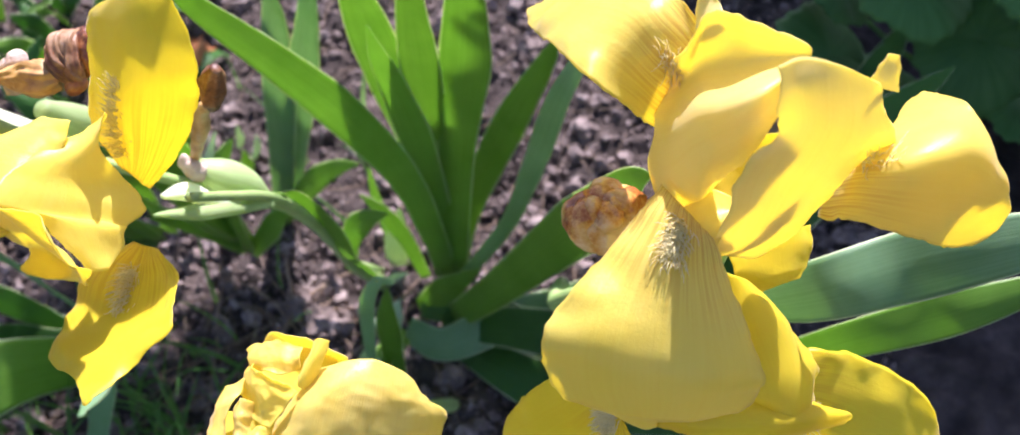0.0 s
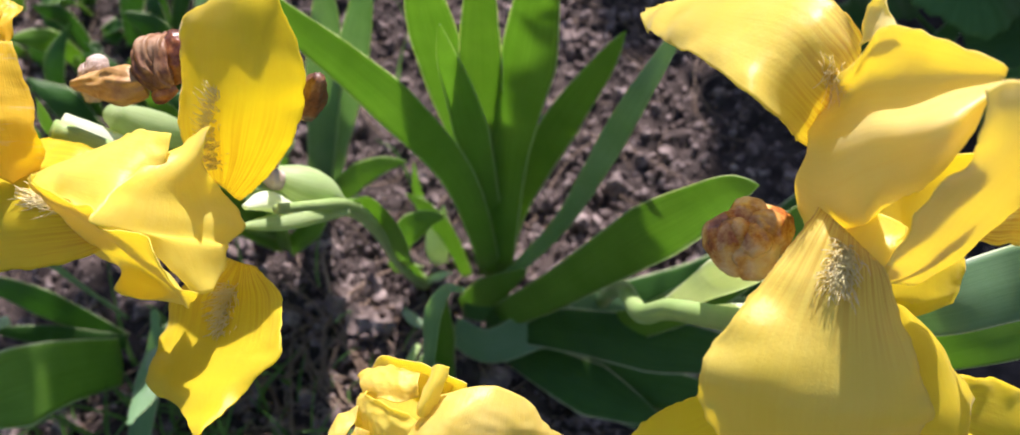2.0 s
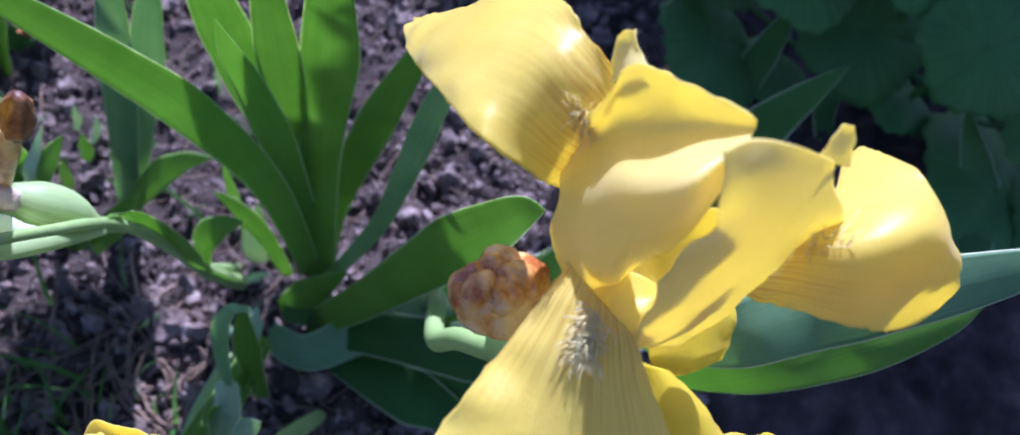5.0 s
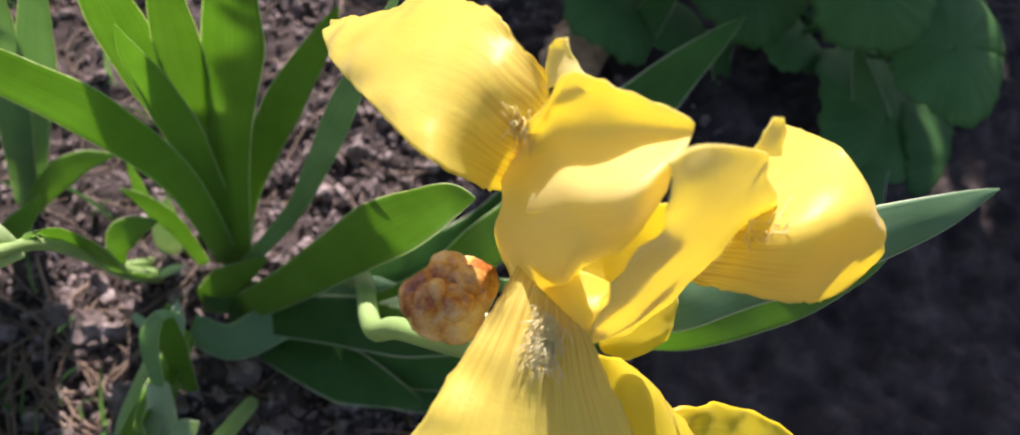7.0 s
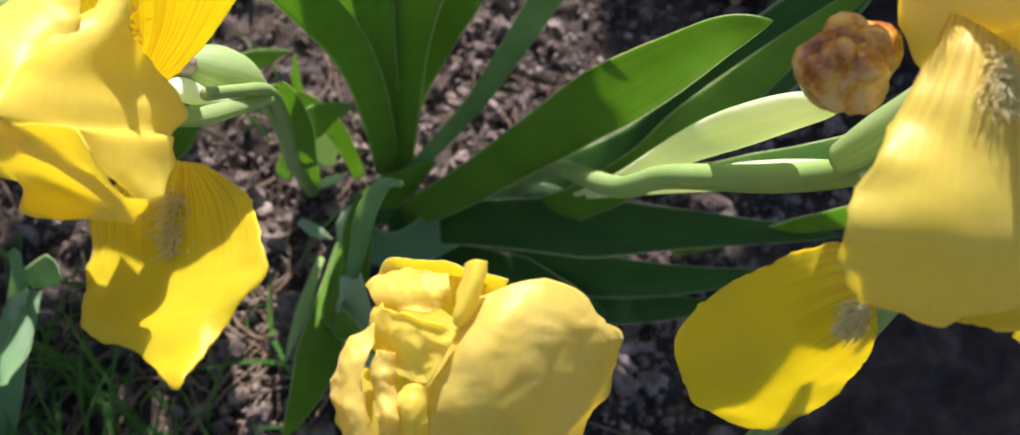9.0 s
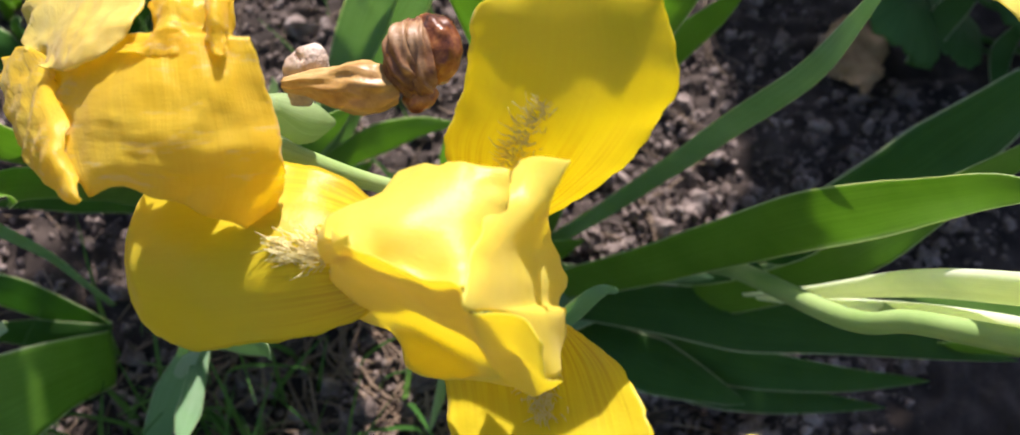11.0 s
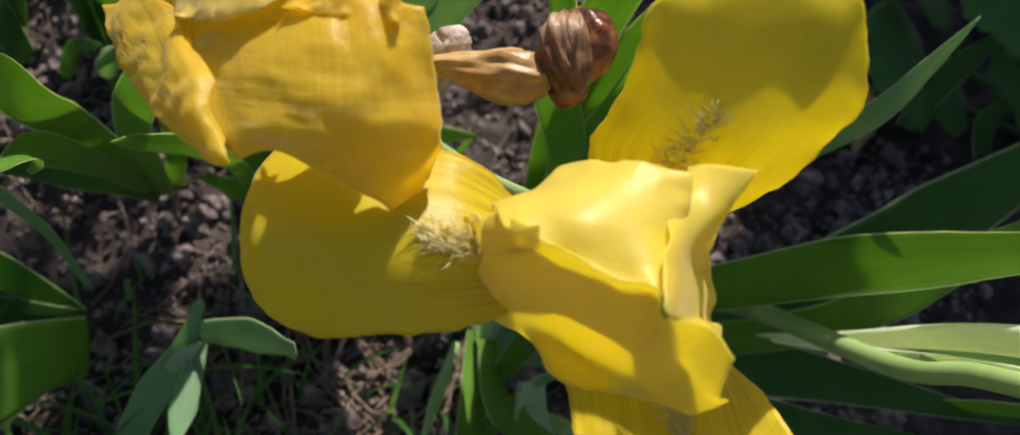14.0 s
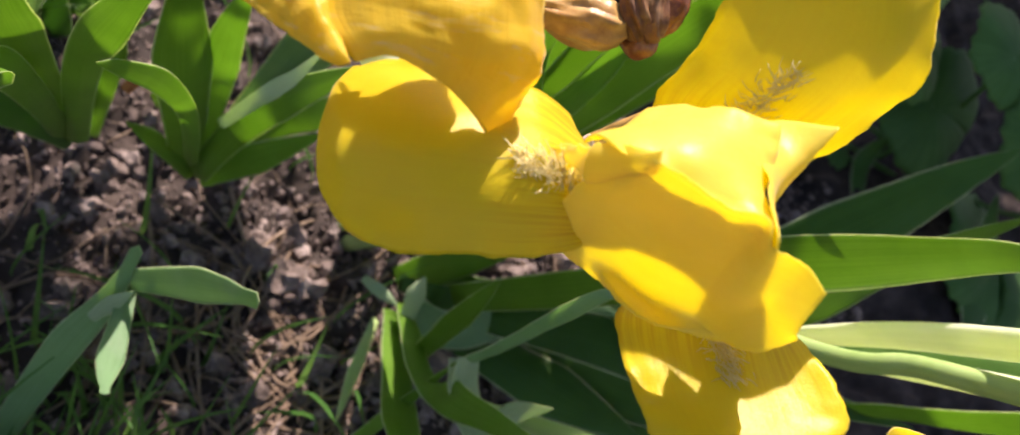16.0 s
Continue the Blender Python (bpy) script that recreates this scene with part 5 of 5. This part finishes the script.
tube("spathe", flower_right, bract_skin, [(0.0439, 0.2554, 0.1120), (0.0525, 0.2385, 0.1500), (0.0584, 0.2176, 0.2000), (0.0571, 0.1948, 0.2450), (0.0572, 0.1803, 0.2720), (0.0548, 0.1689, 0.2900)], [0.0011, 0.0035, 0.0056, 0.0059, 0.0045, 0.0014], squash=0.55, seed=3, sides=16, n=40)
tube("spathe", flower_right, bract_skin, [(0.0477, 0.2526, 0.1150), (0.0612, 0.2290, 0.1600), (0.0665, 0.2046, 0.2050), (0.0685, 0.1856, 0.2380), (0.0688, 0.1707, 0.2620), (0.0676, 0.1620, 0.2750)], [0.0014, 0.0039, 0.0054, 0.0051, 0.0037, 0.0011], squash=0.55, seed=4, sides=16, n=40)
blade(flower_right, leaf_pale, [(0.0630, 0.2340, 0.1530), (0.0600, 0.2230, 0.1740), (0.0550, 0.2100, 0.1960)], 0.0032, roll=0, fold=0.12)
withered_ball(flower_right, (0.0501, 0.1658, 0.3052), 0.0078)
flower_lower = thing("iris_flower", (0.09, 0.17, 0.005), "yellow iris bloom half hidden below another", "flower", "irises in bloom")
petal("standard", flower_lower, petal_yellow, [((0.0742, 0.1623, 0.3015), (0.0908, 0.1679, 0.3007)), ((0.0752, 0.1564, 0.2990), (0.0906, 0.1622, 0.2972)), ((0.0812, 0.1550, 0.2964), (0.0882, 0.1578, 0.2967))],
      belly=0.003, ruffle=0.001, seed=31)
petal("standard", flower_lower, petal_yellow, [((0.0705, 0.1540, 0.3061), (0.0779, 0.1532, 0.3023)), ((0.0731, 0.1439, 0.2989), (0.0884, 0.1472, 0.2920)), ((0.0762, 0.1354, 0.2924), (0.0924, 0.1374, 0.2828)), ((0.0825, 0.1322, 0.2851), (0.0893, 0.1342, 0.2828))],
      belly=0.004, ruffle=0.001, seed=32)
petal("standard", flower_lower, petal_yellow, [((0.0587, 0.1305, 0.2958), (0.0603, 0.1273, 0.2933)), ((0.0721, 0.1334, 0.2929), (0.0723, 0.1271, 0.2874)), ((0.0861, 0.1364, 0.2880), (0.0874, 0.1308, 0.2829)), ((0.0959, 0.1374, 0.2812), (0.0993, 0.1363, 0.2789))],
      belly=0.003, ruffle=0.001, seed=33)
petal("fall", flower_lower, petal_yellow, [((0.0543, 0.1409, 0.2838), (0.0537, 0.1355, 0.2831), (0.0559, 0.1335, 0.2769)), ((0.0501, 0.1473, 0.2813), (0.0518, 0.1360, 0.2776), (0.0585, 0.1334, 0.2639)), ((0.0421, 0.1494, 0.2704), (0.0462, 0.1357, 0.2658), (0.0558, 0.1308, 0.2490)), ((0.0335, 0.1479, 0.2607), (0.0384, 0.1344, 0.2574), (0.0461, 0.1294, 0.2425)), ((0.0297, 0.1452, 0.2543), (0.0312, 0.1371, 0.2523), (0.0346, 0.1336, 0.2444)), ((0.0291, 0.1426, 0.2517), (0.0289, 0.1396, 0.2513), (0.0294, 0.1373, 0.2489))],
      belly=0.001, ruffle=0.0006, seed=34, beard=(0.05, 0.22))
petal("fall", flower_lower, petal_yellow, [((0.0823, 0.1464, 0.2828), (0.0819, 0.1336, 0.2703)), ((0.0939, 0.1509, 0.2817), (0.0937, 0.1316, 0.2579)), ((0.1075, 0.1503, 0.2757), (0.1061, 0.1288, 0.2483)), ((0.1182, 0.1472, 0.2681), (0.1151, 0.1273, 0.2457)), ((0.1237, 0.1401, 0.2584), (0.1217, 0.1294, 0.2478))],
      belly=0.003, ruffle=0.0008, seed=35, beard=(0.05, 0.22))
tube("stem", flower_lower, stem_skin, [(0.0900, 0.1700, 0.0050), (0.0880, 0.1650, 0.0800), (0.0840, 0.1580, 0.1800), (0.0800, 0.1549, 0.2715)], [0.0034, 0.0033, 0.0032, 0.0030])
flower_crumpled = thing("iris_flower", (-0.02, 0.24, 0.01), "crumpled yellow iris bloom going over", "flower", "irises in bloom")
petal("fall", flower_crumpled, petal_cream, [((-0.0092, 0.1443, 0.2779), (-0.0036, 0.1457, 0.2796), (0.0028, 0.1466, 0.2792), (0.0084, 0.1460, 0.2758), (0.0105, 0.1454, 0.2732)), ((-0.0110, 0.1410, 0.2776), (-0.0053, 0.1405, 0.2804), (0.0016, 0.1409, 0.2795), (0.0089, 0.1417, 0.2745), (0.0139, 0.1427, 0.2695)), ((-0.0143, 0.1379, 0.2762), (-0.0075, 0.1357, 0.2795), (0.0005, 0.1358, 0.2774), (0.0093, 0.1380, 0.2715), (0.0170, 0.1417, 0.2645)), ((-0.0170, 0.1328, 0.2738), (-0.0089, 0.1305, 0.2767), (-0.0010, 0.1305, 0.2741), (0.0075, 0.1326, 0.2668), (0.0148, 0.1356, 0.2583)), ((-0.0178, 0.1281, 0.2711), (-0.0102, 0.1260, 0.2733), (-0.0027, 0.1261, 0.2701), (0.0045, 0.1280, 0.2630), (0.0113, 0.1310, 0.2549)), ((-0.0177, 0.1224, 0.2656), (-0.0104, 0.1205, 0.2662), (-0.0029, 0.1210, 0.2617), (0.0032, 0.1224, 0.2547), (0.0083, 0.1257, 0.2497))],
      belly=0.0, ruffle=0.0006, seed=41, crinkle=0.0003)
petal("standard", flower_crumpled, petal_pale, [((-0.0249, 0.1506, 0.2726), (-0.0242, 0.1488, 0.2712), (-0.0233, 0.1478, 0.2707)), ((-0.0213, 0.1553, 0.2741), (-0.0201, 0.1528, 0.2722), (-0.0188, 0.1498, 0.2707)), ((-0.0159, 0.1535, 0.2768), (-0.0148, 0.1518, 0.2733), (-0.0140, 0.1491, 0.2711)), ((-0.0104, 0.1511, 0.2784), (-0.0097, 0.1502, 0.2743), (-0.0092, 0.1484, 0.2718)), ((-0.0026, 0.1473, 0.2791), (-0.0033, 0.1471, 0.2758), (-0.0042, 0.1460, 0.2732))],
      belly=0.0, ruffle=0.0006, seed=42)
petal("standard", flower_crumpled, petal_cream, [((-0.0248, 0.1498, 0.2754), (-0.0244, 0.1472, 0.2767), (-0.0232, 0.1450, 0.2764)), ((-0.0213, 0.1518, 0.2771), (-0.0209, 0.1468, 0.2797), (-0.0201, 0.1437, 0.2784)), ((-0.0164, 0.1500, 0.2793), (-0.0164, 0.1458, 0.2809), (-0.0159, 0.1426, 0.2785)), ((-0.0124, 0.1487, 0.2795), (-0.0125, 0.1462, 0.2805), (-0.0123, 0.1445, 0.2786))],
      belly=0.0, ruffle=0.0008, seed=43, crinkle=0.0004)
petal("standard", flower_crumpled, petal_bright, [((-0.0093, 0.1493, 0.2823), (-0.0078, 0.1490, 0.2835), (-0.0060, 0.1489, 0.2827)), ((-0.0105, 0.1462, 0.2814), (-0.0089, 0.1451, 0.2829), (-0.0071, 0.1455, 0.2816)), ((-0.0119, 0.1424, 0.2801), (-0.0107, 0.1414, 0.2809), (-0.0087, 0.1425, 0.2793)), ((-0.0123, 0.1407, 0.2790), (-0.0117, 0.1399, 0.2792), (-0.0108, 0.1400, 0.2782))],
      belly=0.0, ruffle=0.0005, seed=44)
petal("standard", flower_crumpled, petal_bright, [((-0.0245, 0.1463, 0.2767), (-0.0254, 0.1436, 0.2754), (-0.0260, 0.1412, 0.2731)), ((-0.0217, 0.1437, 0.2793), (-0.0225, 0.1398, 0.2782), (-0.0232, 0.1375, 0.2735)), ((-0.0170, 0.1412, 0.2810), (-0.0184, 0.1372, 0.2797), (-0.0200, 0.1346, 0.2744)), ((-0.0119, 0.1388, 0.2799), (-0.0141, 0.1353, 0.2794), (-0.0166, 0.1330, 0.2750))],
      belly=0.0, ruffle=0.0008, seed=45, crinkle=0.0005)
petal("fall", flower_crumpled, petal_cream, [((-0.0242, 0.1426, 0.2758), (-0.0280, 0.1412, 0.2750), (-0.0313, 0.1401, 0.2716)), ((-0.0252, 0.1388, 0.2761), (-0.0289, 0.1372, 0.2755), (-0.0325, 0.1368, 0.2719)), ((-0.0266, 0.1340, 0.2749), (-0.0293, 0.1322, 0.2747), (-0.0323, 0.1329, 0.2706)), ((-0.0263, 0.1267, 0.2715), (-0.0288, 0.1267, 0.2723), (-0.0311, 0.1287, 0.2702)), ((-0.0256, 0.1225, 0.2682), (-0.0271, 0.1223, 0.2693), (-0.0286, 0.1227, 0.2684))],
      belly=0.0, ruffle=0.0009, seed=46, crinkle=0.0005)
petal("standard", flower_crumpled, petal_cream, [((-0.0246, 0.1384, 0.2768), (-0.0231, 0.1373, 0.2786), (-0.0215, 0.1373, 0.2775)), ((-0.0254, 0.1336, 0.2756), (-0.0238, 0.1326, 0.2773), (-0.0221, 0.1327, 0.2755)), ((-0.0251, 0.1290, 0.2737), (-0.0236, 0.1279, 0.2757), (-0.0217, 0.1286, 0.2738)), ((-0.0249, 0.1237, 0.2713), (-0.0232, 0.1232, 0.2726), (-0.0213, 0.1237, 0.2704))],
      belly=0.0, ruffle=0.0012, seed=47, crinkle=0.0007)
petal("standard", flower_crumpled, petal_bright, [((-0.0205, 0.1325, 0.2756), (-0.0190, 0.1321, 0.2773), (-0.0169, 0.1321, 0.2756)), ((-0.0218, 0.1300, 0.2751), (-0.0196, 0.1291, 0.2770), (-0.0172, 0.1297, 0.2749)), ((-0.0217, 0.1272, 0.2732), (-0.0199, 0.1262, 0.2748), (-0.0176, 0.1266, 0.2724)), ((-0.0210, 0.1238, 0.2698), (-0.0195, 0.1233, 0.2710), (-0.0176, 0.1237, 0.2690))],
      belly=0.0, ruffle=0.0009, seed=48, crinkle=0.0004)
petal("standard", flower_crumpled, petal_bright, [((-0.0304, 0.1388, 0.2691), (-0.0232, 0.1376, 0.2704), (-0.0160, 0.1366, 0.2711)), ((-0.0319, 0.1328, 0.2678), (-0.0242, 0.1318, 0.2684), (-0.0165, 0.1311, 0.2682)), ((-0.0296, 0.1237, 0.2654), (-0.0239, 0.1235, 0.2641), (-0.0171, 0.1233, 0.2626))],
      belly=0.0, ruffle=0.0006, seed=49)
petal("standard", flower_crumpled, petal_bright, [((-0.0228, 0.1532, 0.2718), (-0.0144, 0.1518, 0.2744), (-0.0062, 0.1487, 0.2754)), ((-0.0232, 0.1485, 0.2717), (-0.0148, 0.1473, 0.2726), (-0.0077, 0.1449, 0.2739)), ((-0.0238, 0.1419, 0.2710), (-0.0155, 0.1408, 0.2717), (-0.0104, 0.1399, 0.2727))],
      belly=0.0, ruffle=0.0006, seed=40)
tube("stem", flower_crumpled, stem_skin, [(-0.0138, 0.2587, 0.0120), (-0.0129, 0.2185, 0.0966), (-0.0123, 0.1692, 0.1970), (-0.0100, 0.1446, 0.2472)], [0.0034, 0.0033, 0.0032, 0.004])
tube("ovary", flower_crumpled, bud_skin, [(-0.0122, 0.1594, 0.2171), (-0.0100, 0.1476, 0.2422), (-0.0079, 0.1417, 0.2592)], [0.003, 0.005, 0.005])

# ---- litter ----
tagged(petal("dead_leaf", None, dead_leaf, [((0.1478, 0.4536, 0.0073), (0.1412, 0.4281, 0.0173)), ((0.1571, 0.4558, 0.0253), (0.1541, 0.4208, 0.0153)), ((0.1767, 0.4641, 0.0153), (0.1603, 0.4065, 0.0253)), ((0.1888, 0.4570, 0.0073), (0.1817, 0.4372, 0.0153))],
      belly=0.004, ruffle=0.003, seed=71), "dry beige fallen leaf lying on soil", "leaf", "fallen leaves")
tagged(petal("dead_leaf", None, orange_leaf, [((-0.1940, 0.4917, 0.0147), (-0.1856, 0.4693, 0.0205)), ((-0.1810, 0.4821, 0.0305), (-0.1796, 0.4663, 0.0204)), ((-0.1794, 0.4873, 0.0144), (-0.1747, 0.4721, 0.0203))],
      belly=0.003, ruffle=0.003, seed=72), "curled orange-brown dead leaf on soil", "leaf", "fallen leaves")


def build_straw():
    rng = random.Random(8)
    verts, faces = [], []
    for k_straw in range(420):
        x, y = rng.uniform(-0.34, 0.09), rng.uniform(0.1, 0.62)
        a, length, r = rng.uniform(0, 6.28), rng.uniform(0.012, 0.075), rng.uniform(0.00018, 0.0006)
        bend = rng.gauss(0, 0.6)
        if k_straw % 9 == 0:
            # long dead stalks and roots before the irises
            x, y, length, r = rng.uniform(-0.16, -0.04), rng.uniform(0.18, 0.31), rng.uniform(0.05, 0.12), rng.uniform(0.0005, 0.0010)
        base, k = len(verts), 7
        for i in range(k):
            s = i / (k - 1)
            w = a + bend * (s - 0.5)
            px, py = x + math.cos(w) * length * (s - 0.5), y + math.sin(w) * length * (s - 0.5)
            pz = ground_height(px, py) + 0.0015 + 0.004 * math.sin(3.14 * s) * rng.uniform(0.2, 1)
            for q in range(4):
                g = q * 1.5708
                verts.append((px - math.sin(w) * r * math.cos(g), py + math.cos(w) * r * math.cos(g), pz + r * math.sin(g)))
        for i in range(k - 1):
            for q in range(4):
                c, d = base + i * 4 + q, base + i * 4 + (q + 1) % 4
                faces.append((c, d, d + 4, c + 4))
    return tagged(mesh_object("straw", verts, faces, straw_dry), "dry straw and dead roots strewn on soil", "straw", kind="stuff")


build_straw()


def build_grass():
    rng = random.Random(12)
    verts, faces, uvs = [], [], []
    for _ in range(560):
        x, y = rng.gauss(-0.185, 0.06), rng.gauss(0.19, 0.045)
        if rng.random() < 0.05:
            x, y = rng.uniform(-0.2, -0.05), rng.uniform(0.34, 0.5)
        a, length, wd = rng.uniform(0, 6.28), rng.uniform(0.015, 0.065), rng.uniform(0.0006, 0.0017)
        lean = rng.uniform(0.2, 0.9)
        base, k = len(verts), 6
        z0 = ground_height(x, y) - 0.002
        for i in range(k):
            s = i / (k - 1)
            out = length * lean * s * s
            px, py, pz = x + math.cos(a) * out, y + math.sin(a) * out, z0 + length * (s - 0.3 * lean * s * s)
            h = wd * (1 - s) ** 0.6 + 0.00008
            for sg, up in ((-1, 0), (0, 0.3), (1, 0)):
                verts.append((px - math.sin(a) * h * sg, py + math.cos(a) * h * sg, pz - up * h))
                uvs.append((0.5 + sg * 0.4, s))
        for i in range(k - 1):
            for q in range(2):
                c = base + i * 3 + q
                faces.append((c, c + 1, c + 4, c + 3))
    return tagged(mesh_object("grass", verts, faces, leaf_shaded, None, uvs), "thin green grass blades and small weeds", "grass", kind="stuff")


build_grass()
